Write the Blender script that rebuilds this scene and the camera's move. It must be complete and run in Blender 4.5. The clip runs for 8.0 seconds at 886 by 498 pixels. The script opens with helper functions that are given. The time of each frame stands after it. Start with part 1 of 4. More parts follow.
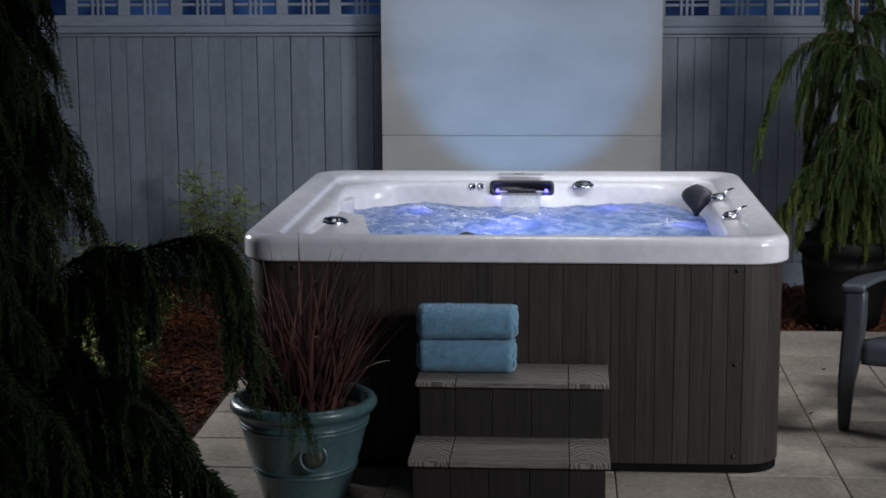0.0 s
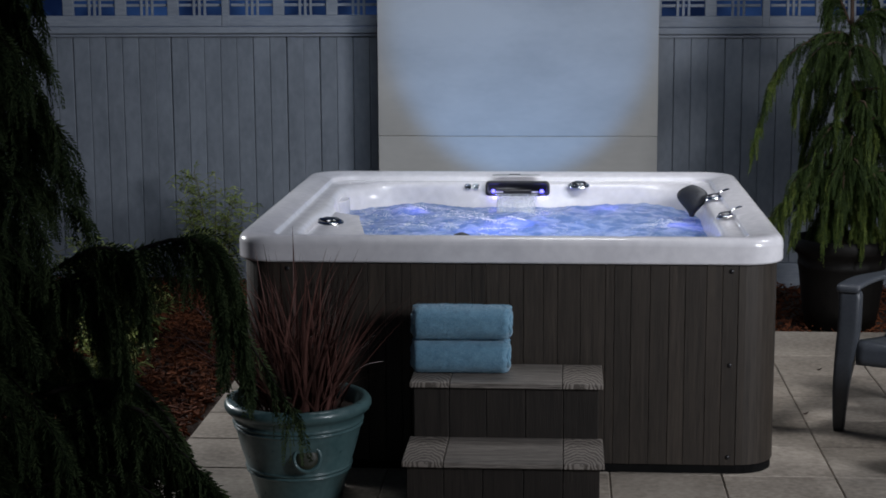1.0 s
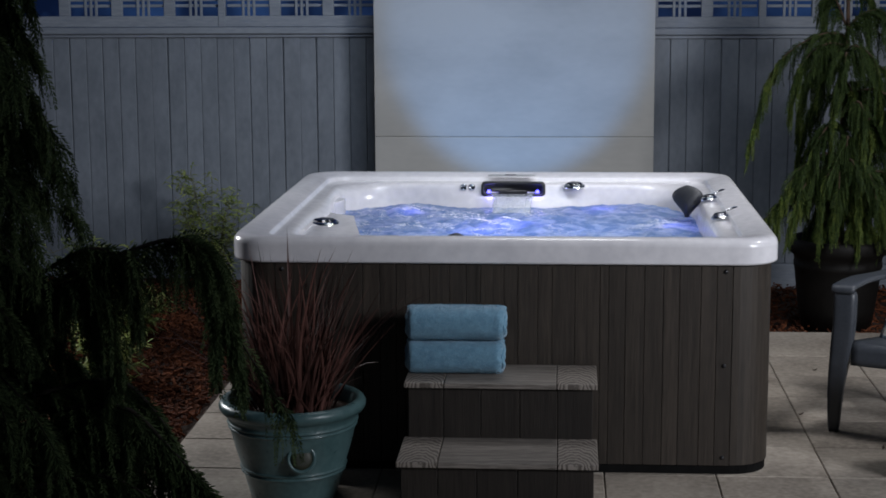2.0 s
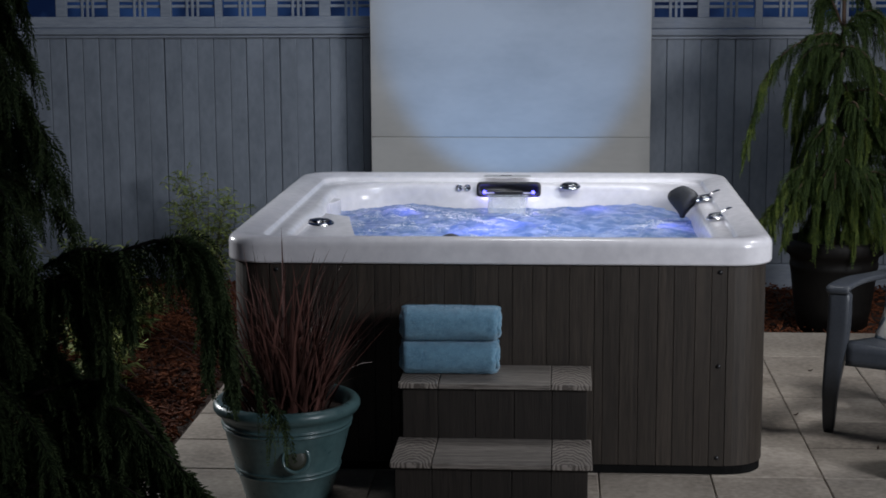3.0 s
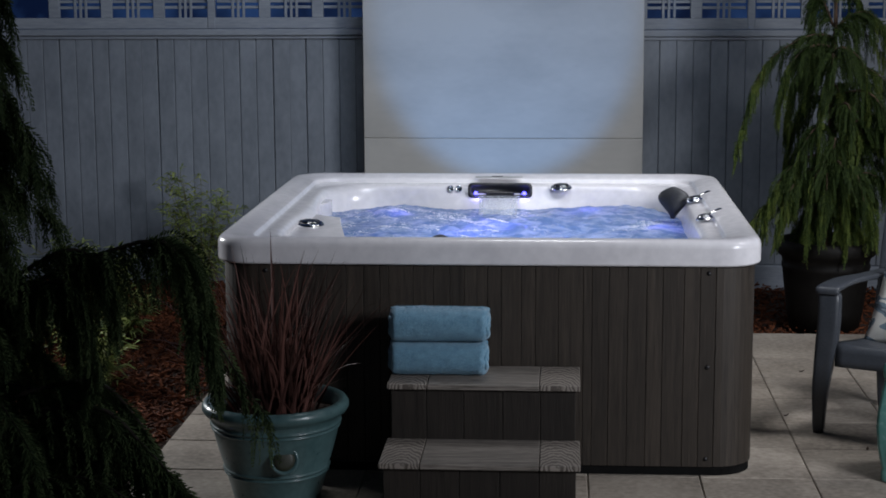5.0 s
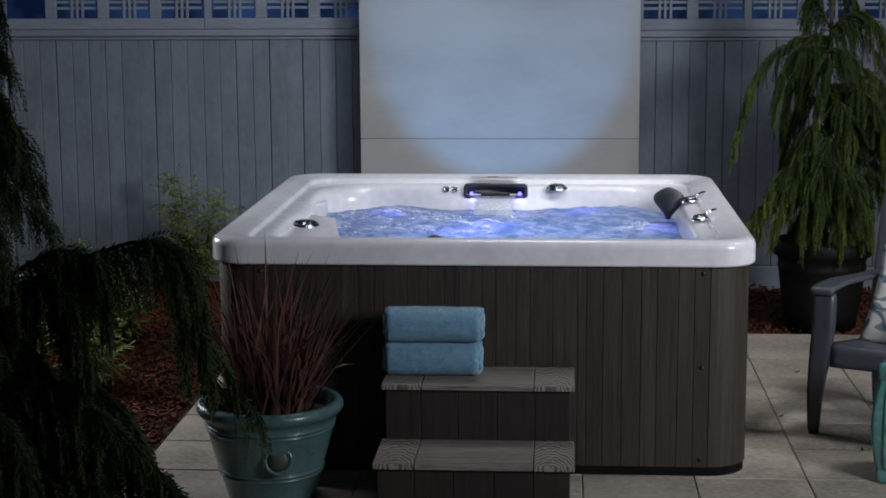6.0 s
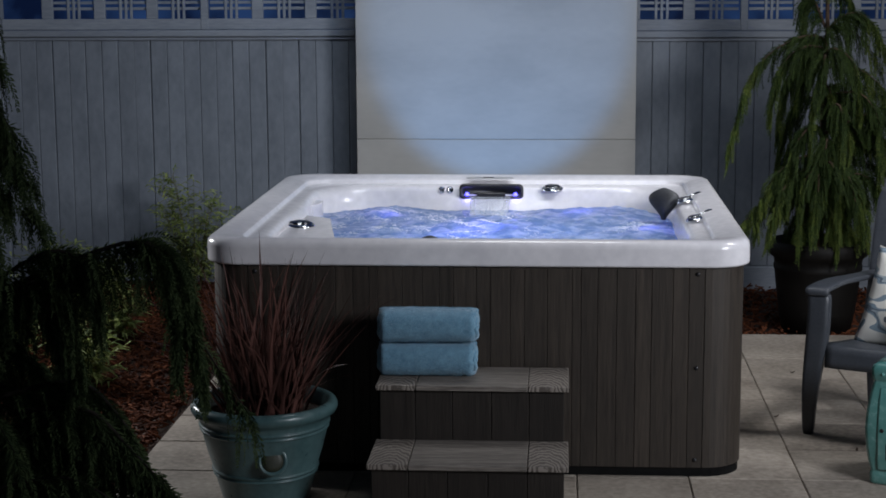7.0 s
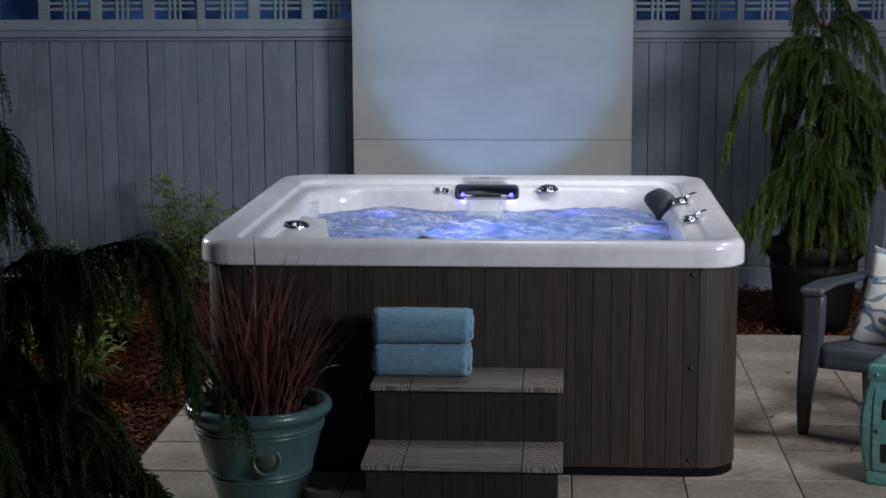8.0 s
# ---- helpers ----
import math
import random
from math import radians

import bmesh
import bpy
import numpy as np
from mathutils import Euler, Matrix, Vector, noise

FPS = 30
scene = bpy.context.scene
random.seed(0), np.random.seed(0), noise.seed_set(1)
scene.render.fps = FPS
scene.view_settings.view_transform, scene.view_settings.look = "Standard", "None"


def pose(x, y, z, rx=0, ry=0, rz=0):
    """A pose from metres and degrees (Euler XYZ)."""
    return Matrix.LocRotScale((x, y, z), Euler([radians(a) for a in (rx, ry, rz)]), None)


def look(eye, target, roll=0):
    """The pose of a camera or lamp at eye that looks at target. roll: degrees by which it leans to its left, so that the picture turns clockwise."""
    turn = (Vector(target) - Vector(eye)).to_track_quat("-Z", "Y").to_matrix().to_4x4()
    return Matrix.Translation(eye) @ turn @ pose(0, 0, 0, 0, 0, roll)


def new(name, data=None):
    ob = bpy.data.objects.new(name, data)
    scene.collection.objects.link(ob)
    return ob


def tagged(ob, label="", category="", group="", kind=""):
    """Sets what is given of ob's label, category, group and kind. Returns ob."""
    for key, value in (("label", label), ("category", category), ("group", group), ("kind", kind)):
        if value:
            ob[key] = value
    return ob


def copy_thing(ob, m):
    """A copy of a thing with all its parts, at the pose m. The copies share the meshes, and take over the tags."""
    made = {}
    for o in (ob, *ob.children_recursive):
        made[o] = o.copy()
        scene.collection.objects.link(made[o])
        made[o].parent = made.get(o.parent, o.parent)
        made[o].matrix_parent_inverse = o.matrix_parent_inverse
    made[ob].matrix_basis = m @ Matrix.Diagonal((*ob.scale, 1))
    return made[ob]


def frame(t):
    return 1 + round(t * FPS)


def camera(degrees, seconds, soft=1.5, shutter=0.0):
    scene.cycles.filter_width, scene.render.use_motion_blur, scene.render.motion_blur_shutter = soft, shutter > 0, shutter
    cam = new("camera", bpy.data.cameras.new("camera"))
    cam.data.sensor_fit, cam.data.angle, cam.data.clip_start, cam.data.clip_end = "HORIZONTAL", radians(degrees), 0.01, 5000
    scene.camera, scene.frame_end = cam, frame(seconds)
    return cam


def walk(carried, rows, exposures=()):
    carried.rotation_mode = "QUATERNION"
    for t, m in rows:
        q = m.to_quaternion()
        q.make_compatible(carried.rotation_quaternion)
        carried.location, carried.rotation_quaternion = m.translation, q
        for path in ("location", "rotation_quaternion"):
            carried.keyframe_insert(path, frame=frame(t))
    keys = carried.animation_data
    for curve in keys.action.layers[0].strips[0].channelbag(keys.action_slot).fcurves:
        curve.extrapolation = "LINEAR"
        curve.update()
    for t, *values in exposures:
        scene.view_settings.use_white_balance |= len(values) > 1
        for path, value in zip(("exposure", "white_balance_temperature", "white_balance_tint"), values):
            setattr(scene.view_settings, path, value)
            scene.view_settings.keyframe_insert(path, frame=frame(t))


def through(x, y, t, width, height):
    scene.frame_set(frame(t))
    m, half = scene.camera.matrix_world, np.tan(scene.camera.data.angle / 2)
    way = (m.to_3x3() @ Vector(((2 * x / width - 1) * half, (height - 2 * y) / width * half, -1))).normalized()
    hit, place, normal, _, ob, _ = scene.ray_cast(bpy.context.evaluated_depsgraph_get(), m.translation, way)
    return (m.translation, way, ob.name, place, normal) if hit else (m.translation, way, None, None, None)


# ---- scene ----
cam = camera(29.6, 8.0, soft=1.7)
walk(cam, [(t, pose(0.1804 + 0.0195 * t, -6.2490, 1.9318, 90 - 9.6115 + 0.0180 * t, 0.305, 4.0762 - 0.0130 * t)) for t in (0, 2, 4, 6, 8)])

# ---- night sky and lights ----
world = bpy.data.worlds.new("night")
scene.world = world
world.use_nodes = True
world.node_tree.nodes["Background"].inputs[0].default_value = (0.16, 0.24, 0.42, 1)
world.node_tree.nodes["Background"].inputs[1].default_value = 0.045


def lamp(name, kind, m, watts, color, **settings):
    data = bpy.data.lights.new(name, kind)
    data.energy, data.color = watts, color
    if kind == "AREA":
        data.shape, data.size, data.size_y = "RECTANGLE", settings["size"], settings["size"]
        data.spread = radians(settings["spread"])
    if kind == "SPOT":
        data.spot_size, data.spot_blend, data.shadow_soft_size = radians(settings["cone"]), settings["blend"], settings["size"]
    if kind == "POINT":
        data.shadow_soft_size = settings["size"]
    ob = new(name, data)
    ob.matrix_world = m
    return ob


# unseen flood lamp, added front right as the chair's shadow suggests
lamp("unseen_flood", "AREA", look((4.2, -3.7, 2.6), (1.30, 0.5, 1.05)), 51, (0.89, 0.925, 1.0), size=1.3, spread=88)
# unseen area lamp, added to brighten rim, treads and floor from the right
lamp("unseen_side_fill", "AREA", look((3.4, 0.4, 4.2), (1.1, 1.5, 0.7)), 13, (0.96, 0.97, 1.0), size=0.8, spread=54)
# unseen area lamp, added to light the tub's left corner and the bed
lamp("unseen_far_fill", "AREA", look((-3.9, 2.2, 1.8), (-1.1, 0.6, 0.5)), 14, (0.95, 0.97, 1.0), size=0.6, spread=60)
# unseen soft lamp, added overhead to brighten the tub's rim and inside
lamp("unseen_top_fill", "AREA", look((0.2, 1.3, 4.6), (0.1, 0.9, 0.4)), 6.0, (0.94, 0.96, 1.0), size=1.0, spread=50)
# unseen soft lamp, added high up to brighten the fence and the wall
lamp("unseen_fence_fill", "AREA", look((0.25, 0.5, 4.8), (-1.0, 4.0, 1.0)), 15, (0.76, 0.86, 1.0), size=2.2, spread=75)
# blue uplight on the ground between the tub and the plastered wall
lamp("wall_uplight", "SPOT", look((-0.057, 2.20, 0.35), (-0.057, 3.81, 1.419)), 70, (0.16, 0.44, 1.0), cone=50.0, blend=0.42, size=0.05)

# ---- materials ----


def material(name, dark, light, scale=6.0, stretch=(1, 1, 1), rough=0.6, bump=0.2, metal=0.0, fine=8.0, vary=0.12, grain=0.5, depth=0.004, rough_vary=0.12, sheen=0.0, coat=0.0):
    """A surface whose colour runs between two tones at two scales, with fine relief."""
    m = bpy.data.materials.new(name)
    m.use_nodes = True
    n, link = m.node_tree.nodes, m.node_tree.links.new
    b = n["Principled BSDF"]
    co, info = n.new("ShaderNodeTexCoord"), n.new("ShaderNodeObjectInfo")
    mapping, shift = n.new("ShaderNodeMapping"), n.new("ShaderNodeVectorMath")
    shift.operation = "SCALE"
    shift.inputs[0].default_value = (37, 23, 11)
    link(info.outputs["Random"], shift.inputs["Scale"])
    link(co.outputs["Object"], mapping.inputs["Vector"])
    link(shift.outputs[0], mapping.inputs["Location"])
    mapping.inputs["Scale"].default_value = stretch
    big, small = n.new("ShaderNodeTexNoise"), n.new("ShaderNodeTexNoise")
    for node, s, d in ((big, scale, 3), (small, scale * fine, 5)):
        node.inputs["Scale"].default_value, node.inputs["Detail"].default_value = s, d
        link(mapping.outputs[0], node.inputs["Vector"])
    mix = n.new("ShaderNodeMix")
    mix.inputs[0].default_value = grain
    link(big.outputs[0], mix.inputs[2])
    link(small.outputs[0], mix.inputs[3])
    ramp = n.new("ShaderNodeValToRGB")
    ramp.color_ramp.elements[0].position, ramp.color_ramp.elements[1].position = 0.35, 0.65
    ramp.color_ramp.elements[0].color, ramp.color_ramp.elements[1].color = (*dark, 1), (*light, 1)
    link(mix.outputs[0], ramp.inputs[0])
    hue = n.new("ShaderNodeHueSaturation")
    value = n.new("ShaderNodeMapRange")
    value.inputs[3].default_value, value.inputs[4].default_value = 1 - vary, 1 + vary
    link(info.outputs["Random"], value.inputs[0])
    link(value.outputs[0], hue.inputs["Value"])
    link(ramp.outputs[0], hue.inputs["Color"])
    link(hue.outputs[0], b.inputs["Base Color"])
    r = n.new("ShaderNodeMapRange")
    r.inputs[3].default_value, r.inputs[4].default_value = max(0.02, rough - rough_vary), min(1, rough + rough_vary)
    link(small.outputs[0], r.inputs[0])
    link(r.outputs[0], b.inputs["Roughness"])
    b.inputs["Metallic"].default_value = metal
    b.inputs["Sheen Weight"].default_value = sheen
    b.inputs["Coat Weight"].default_value = coat
    if bump:
        relief = n.new("ShaderNodeBump")
        relief.inputs["Strength"].default_value, relief.inputs["Distance"].default_value = bump, depth
        link(mix.outputs[0], relief.inputs["Height"])
        link(relief.outputs[0], b.inputs["Normal"])
    return m


def leaf_material(name, dark, light, rough=0.55, through=0.25, gloss=0.5):
    """Foliage: tone by leaf, a little light let through."""
    m = bpy.data.materials.new(name)
    m.use_nodes = True
    n, link = m.node_tree.nodes, m.node_tree.links.new
    b = n["Principled BSDF"]
    geo, ramp, out = n.new("ShaderNodeNewGeometry"), n.new("ShaderNodeValToRGB"), n["Material Output"]
    co, tone, mix = n.new("ShaderNodeTexCoord"), n.new("ShaderNodeTexNoise"), n.new("ShaderNodeMix")
    tone.inputs["Scale"].default_value = 5
    link(co.outputs["Object"], tone.inputs["Vector"])
    mix.inputs[0].default_value = 0.5
    link(geo.outputs["Random Per Island"], mix.inputs[2])
    link(tone.outputs[0], mix.inputs[3])
    ramp.color_ramp.elements[0].position, ramp.color_ramp.elements[1].position = 0.2, 0.8
    ramp.color_ramp.elements[0].color, ramp.color_ramp.elements[1].color = (*dark, 1), (*light, 1)
    link(mix.outputs[0], ramp.inputs[0])
    link(ramp.outputs[0], b.inputs["Base Color"])
    b.inputs["Roughness"].default_value = rough
    b.inputs["Specular IOR Level"].default_value = gloss
    thin, blend = n.new("ShaderNodeBsdfTranslucent"), n.new("ShaderNodeMixShader")
    link(ramp.outputs[0], thin.inputs[0])
    blend.inputs[0].default_value = through
    link(b.outputs[0], blend.inputs[1])
    link(thin.outputs[0], blend.inputs[2])
    link(blend.outputs[0], out.inputs[0])
    return m


def glowing(name, color, strength):
    m = bpy.data.materials.new(name)
    m.use_nodes = True
    b = m.node_tree.nodes["Principled BSDF"]
    b.inputs["Base Color"].default_value = (*color, 1)
    b.inputs["Emission Color"].default_value = (*color, 1)
    b.inputs["Emission Strength"].default_value = strength
    return m


FENCE = material("painted_fence_wood", (0.185, 0.205, 0.236), (0.262, 0.286, 0.326), 2.4, (2.6, 2.6, 1.5), 0.6, 0.45, vary=0.06, fine=5, grain=0.45, depth=0.006)
TRIM = material("painted_fence_trim", (0.24, 0.265, 0.31), (0.33, 0.355, 0.40), 3, (0.7, 4, 4), 0.55, 0.2, vary=0.05)
PLASTER = material("stained_plaster", (0.425, 0.41, 0.385), (0.515, 0.495, 0.463), 1.7, (1, 1, 2.2), 0.8, 0.05, fine=9, grain=0.22, vary=0.03)
SLAB = material("concrete_paver", (0.165, 0.138, 0.112), (0.41, 0.358, 0.302), 2.3, (1, 1, 1), 0.75, 0.4, fine=18, grain=0.42, vary=0.12)
GROUT = material("joint_sand", (0.14, 0.124, 0.105), (0.31, 0.28, 0.245), 30, rough=0.95)
SOIL = material("dark_soil", (0.02, 0.012, 0.008), (0.06, 0.03, 0.018), 9, rough=0.95, bump=0.8, depth=0.02)
SHELL = material("marbled_white_acrylic", (0.69, 0.675, 0.71), (0.83, 0.81, 0.84), 3.6, (1, 1, 1), 0.20, 0.0, fine=7, vary=0.0, rough_vary=0.03, coat=0.2)
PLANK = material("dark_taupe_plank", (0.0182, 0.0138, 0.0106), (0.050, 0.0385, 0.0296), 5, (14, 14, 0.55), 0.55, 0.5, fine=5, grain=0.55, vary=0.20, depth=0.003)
# PLANK's grain at about half its tone, for the steps
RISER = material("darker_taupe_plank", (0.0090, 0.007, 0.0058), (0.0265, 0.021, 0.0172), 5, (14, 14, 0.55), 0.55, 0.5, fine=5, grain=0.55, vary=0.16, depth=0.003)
TREAD = material("weathered_grey_tread", (0.065, 0.056, 0.048), (0.31, 0.275, 0.245), 7, (0.7, 16, 16), 0.6, 0.5, fine=4, vary=0.08, depth=0.002)
END = bpy.data.materials.new("arched_grain_tread")
END.use_nodes = True
n, link = END.node_tree.nodes, END.node_tree.links.new
b = n["Principled BSDF"]
co, mapping, rings_node, ramp, info, shift = n.new("ShaderNodeTexCoord"), n.new("ShaderNodeMapping"), n.new("ShaderNodeTexWave"), n.new("ShaderNodeValToRGB"), n.new("ShaderNodeObjectInfo"), n.new("ShaderNodeCombineXYZ")
rings_node.wave_type, rings_node.rings_direction = "RINGS", "Z"
rings_node.inputs["Scale"].default_value, rings_node.inputs["Distortion"].default_value, rings_node.inputs["Detail"].default_value = 23, 6.5, 3
rings_node.inputs["Detail Scale"].default_value = 1.3
mapping.inputs["Scale"].default_value = (1.25, 0.40, 1)
level = n.new("ShaderNodeMapRange")
level.inputs[3].default_value, level.inputs[4].default_value = -0.05, 0.03
link(info.outputs["Random"], level.inputs[0])
link(level.outputs[0], shift.inputs[0])
shift.inputs[1].default_value = 0.115
link(shift.outputs[0], mapping.inputs["Location"])
link(co.outputs["Object"], mapping.inputs[0])
link(mapping.outputs[0], rings_node.inputs[0])
ramp.color_ramp.elements[0].position, ramp.color_ramp.elements[1].position = 0.1, 0.7
ramp.color_ramp.elements[0].color, ramp.color_ramp.elements[1].color = (0.095, 0.080, 0.068, 1), (0.265, 0.232, 0.205, 1)
link(rings_node.outputs[0], ramp.inputs[0])
link(ramp.outputs[0], b.inputs["Base Color"])
b.inputs["Roughness"].default_value = 0.6
relief = n.new("ShaderNodeBump")
relief.inputs["Strength"].default_value, relief.inputs["Distance"].default_value = 0.5, 0.002
link(rings_node.outputs[0], relief.inputs["Height"])
link(relief.outputs[0], b.inputs["Normal"])
BLACK = material("black_plastic", (0.010, 0.010, 0.012), (0.022, 0.022, 0.025), 20, rough=0.4, bump=0.05)
MATTE = material("matte_black", (0.005, 0.005, 0.005), (0.010, 0.010, 0.010), 20, rough=0.95, bump=0.05)
MATTE.node_tree.nodes["Principled BSDF"].inputs["Specular IOR Level"].default_value = 0.1
RUBBER = material("dark_grey_foam", (0.016, 0.018, 0.022), (0.028, 0.030, 0.036), 14, rough=0.5, bump=0.15)
CHROME = material("chrome", (0.66, 0.67, 0.69), (0.80, 0.81, 0.83), 9, rough=0.12, bump=0.0, metal=1.0, rough_vary=0.05)
DIAL = material("dark_chrome", (0.16, 0.16, 0.17), (0.26, 0.26, 0.27), 9, rough=0.18, bump=0.0, metal=1.0, rough_vary=0.05)
GREYP = material("grey_trim_plastic", (0.30, 0.30, 0.31), (0.40, 0.40, 0.41), 20, rough=0.35, bump=0.05)
TOWEL = material("blue_terry_cloth", (0.10, 0.23, 0.345), (0.21, 0.41, 0.55), 26, (1, 1, 1), 0.95, 0.9, fine=9, grain=0.6, vary=0.04, depth=0.006, sheen=0.5)
POT = material("glazed_teal_pot", (0.048, 0.097, 0.102), (0.084, 0.150, 0.155), 5, rough=0.32, bump=0.12, fine=9, vary=0.0, coat=0.2)
BRONZE = material("dark_bronze_planter", (0.0035, 0.0030, 0.0026), (0.0085, 0.0073, 0.0062), 7, rough=0.62, bump=0.2)
BRONZE.node_tree.nodes["Principled BSDF"].inputs["Specular IOR Level"].default_value = 0.2
RESIN = material("slate_grey_resin", (0.034, 0.039, 0.048), (0.054, 0.060, 0.072), 9, rough=0.42, bump=0.12, fine=12)
CERAMIC = material("turquoise_ceramic", (0.070, 0.235, 0.215), (0.15, 0.345, 0.32), 6, rough=0.25, bump=0.1, fine=6, coat=0.4)
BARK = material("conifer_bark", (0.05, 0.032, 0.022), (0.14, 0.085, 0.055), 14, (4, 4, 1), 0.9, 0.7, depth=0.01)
# BARK at a quarter of its tone: the near tree's shade put into the colour
BARK_SHADED = material("shaded_bark", (0.012, 0.009, 0.007), (0.035, 0.026, 0.020), 14, (4, 4, 1), 0.9, 0.5, depth=0.01)
OLIVE = material("dark_olive_glaze", (0.018, 0.022, 0.013), (0.036, 0.040, 0.024), 30, rough=0.5, bump=0.3)
STEM = material("green_stem", (0.09, 0.10, 0.03), (0.19, 0.17, 0.06), 14, rough=0.6)
CONIFER = leaf_material("conifer_sprays", (0.015, 0.034, 0.0085), (0.068, 0.106, 0.023), 0.65, 0.25, 0.3)
CONIFER_TIP = leaf_material("young_conifer_sprays", (0.045, 0.090, 0.018), (0.165, 0.200, 0.040), 0.65, 0.25, 0.3)
CONIFER_DARK = leaf_material("shaded_conifer_sprays", (0.036, 0.060, 0.028), (0.110, 0.150, 0.064), 0.85, 0.25, 0.12)
NANDINA = leaf_material("light_green_leaves", (0.08, 0.14, 0.028), (0.54, 0.60, 0.19), through=0.35)
GRASS = leaf_material("burgundy_grass_blades", (0.010, 0.0046, 0.0042), (0.165, 0.075, 0.062), 0.5, 0.2, 0.3)
CHIPS = leaf_material("red_bark_chips", (0.026, 0.008, 0.0042), (0.180, 0.056, 0.022), 0.85, 0.0, 0.2)
LED = glowing("blue_led", (0.09, 0.08, 1.0), 6.0)
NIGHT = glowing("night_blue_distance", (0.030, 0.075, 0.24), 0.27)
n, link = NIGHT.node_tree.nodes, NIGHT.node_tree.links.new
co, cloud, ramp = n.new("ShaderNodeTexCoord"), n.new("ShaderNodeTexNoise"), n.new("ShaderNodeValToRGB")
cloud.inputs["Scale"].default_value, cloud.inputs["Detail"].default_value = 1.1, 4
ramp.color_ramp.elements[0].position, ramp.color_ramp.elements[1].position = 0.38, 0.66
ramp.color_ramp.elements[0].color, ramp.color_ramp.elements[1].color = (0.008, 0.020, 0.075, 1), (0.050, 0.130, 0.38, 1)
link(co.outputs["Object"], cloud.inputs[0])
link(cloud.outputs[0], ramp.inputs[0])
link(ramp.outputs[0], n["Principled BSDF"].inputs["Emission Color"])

water_mat = bpy.data.materials.new("aerated_water")
water_mat.use_nodes = True
n, link = water_mat.node_tree.nodes, water_mat.node_tree.links.new
b, out = n["Principled BSDF"], n["Material Output"]
co, foam, fine, ramp = n.new("ShaderNodeTexCoord"), n.new("ShaderNodeTexNoise"), n.new("ShaderNodeTexNoise"), n.new("ShaderNodeValToRGB")
foam.inputs["Scale"].default_value, foam.inputs["Detail"].default_value, foam.inputs["Distortion"].default_value = 12, 10, 0.9
fine.inputs["Scale"].default_value, fine.inputs["Detail"].default_value, fine.inputs["Distortion"].default_value = 130, 6, 0.4
link(co.outputs["Object"], foam.inputs[0])
link(co.outputs["Object"], fine.inputs[0])
ramp.color_ramp.elements[0].position, ramp.color_ramp.elements[1].position = 0.40, 0.72
ramp.color_ramp.elements[0].color, ramp.color_ramp.elements[1].color = (0.20, 0.31, 0.45, 1), (0.55, 0.63, 0.73, 1)
link(foam.outputs[0], ramp.inputs[0])
link(ramp.outputs[0], b.inputs["Base Color"])
b.inputs["Roughness"].default_value = 0.07
b.inputs["IOR"].default_value = 1.33
relief = n.new("ShaderNodeBump")
relief.inputs["Strength"].default_value, relief.inputs["Distance"].default_value = 0.5, 0.007
link(fine.outputs[0], relief.inputs["Height"])
link(relief.outputs[0], b.inputs["Normal"])
thin, blend = n.new("ShaderNodeBsdfTranslucent"), n.new("ShaderNodeMixShader")
link(ramp.outputs[0], thin.inputs[0])
blend.inputs[0].default_value = 0.45
link(b.outputs[0], blend.inputs[1])
link(thin.outputs[0], blend.inputs[2])
link(blend.outputs[0], out.inputs[0])
WATER = water_mat

FALL = bpy.data.materials.new("falling_water")
FALL.use_nodes = True
n, link = FALL.node_tree.nodes, FALL.node_tree.links.new
clear, shine, blend = n.new("ShaderNodeBsdfTransparent"), n["Principled BSDF"], n.new("ShaderNodeMixShader")
shine.inputs["Base Color"].default_value = (0.75, 0.80, 0.88, 1)
shine.inputs["Roughness"].default_value, shine.inputs["IOR"].default_value = 0.1, 1.33
co, streak, mapping, level = n.new("ShaderNodeTexCoord"), n.new("ShaderNodeTexNoise"), n.new("ShaderNodeMapping"), n.new("ShaderNodeMapRange")
mapping.inputs["Scale"].default_value = (90, 8, 8)
level.inputs[1].default_value, level.inputs[2].default_value, level.inputs[3].default_value, level.inputs[4].default_value = 0.40, 0.68, 0.08, 0.62
link(co.outputs["Object"], mapping.inputs[0])
link(mapping.outputs[0], streak.inputs[0])
link(streak.outputs[0], level.inputs[0])
link(level.outputs[0], blend.inputs[0])
link(clear.outputs[0], blend.inputs[1])
link(shine.outputs[0], blend.inputs[2])
link(blend.outputs[0], n["Material Output"].inputs[0])

# white for foam, and for the water's glints painted as flecks
FOAM_GLINT = material("foam_and_glint_white", (0.70, 0.74, 0.80), (0.88, 0.90, 0.93), 60, rough=0.25, bump=0.0)

# ---- mesh helpers ----


def finish(bm, smooth):
    bmesh.ops.recalc_face_normals(bm, faces=bm.faces)
    for f in bm.faces:
        f.smooth = smooth


def part(name, bm, mat, parent=None, label="", smooth=False, place=None):
    """Links a bmesh as one mesh object under a thing or a part."""
    finish(bm, smooth)
    me = bpy.data.meshes.new(name)
    bm.to_mesh(me)
    bm.free()
    me.materials.append(mat)
    return mesh_part(name, me, parent, label, place)


def mesh_part(name, me, parent=None, label="", place=None):
    ob = new(name, me)
    if parent:
        ob.parent = parent
    if place:
        ob.matrix_basis = place
    if label:
        ob["label"] = label
    return ob


def thing(name, place, label, category, group="", kind=""):
    ob = new(name)
    ob.empty_display_size = 0.1
    ob.matrix_basis = place
    return tagged(ob, label, category, group, kind)


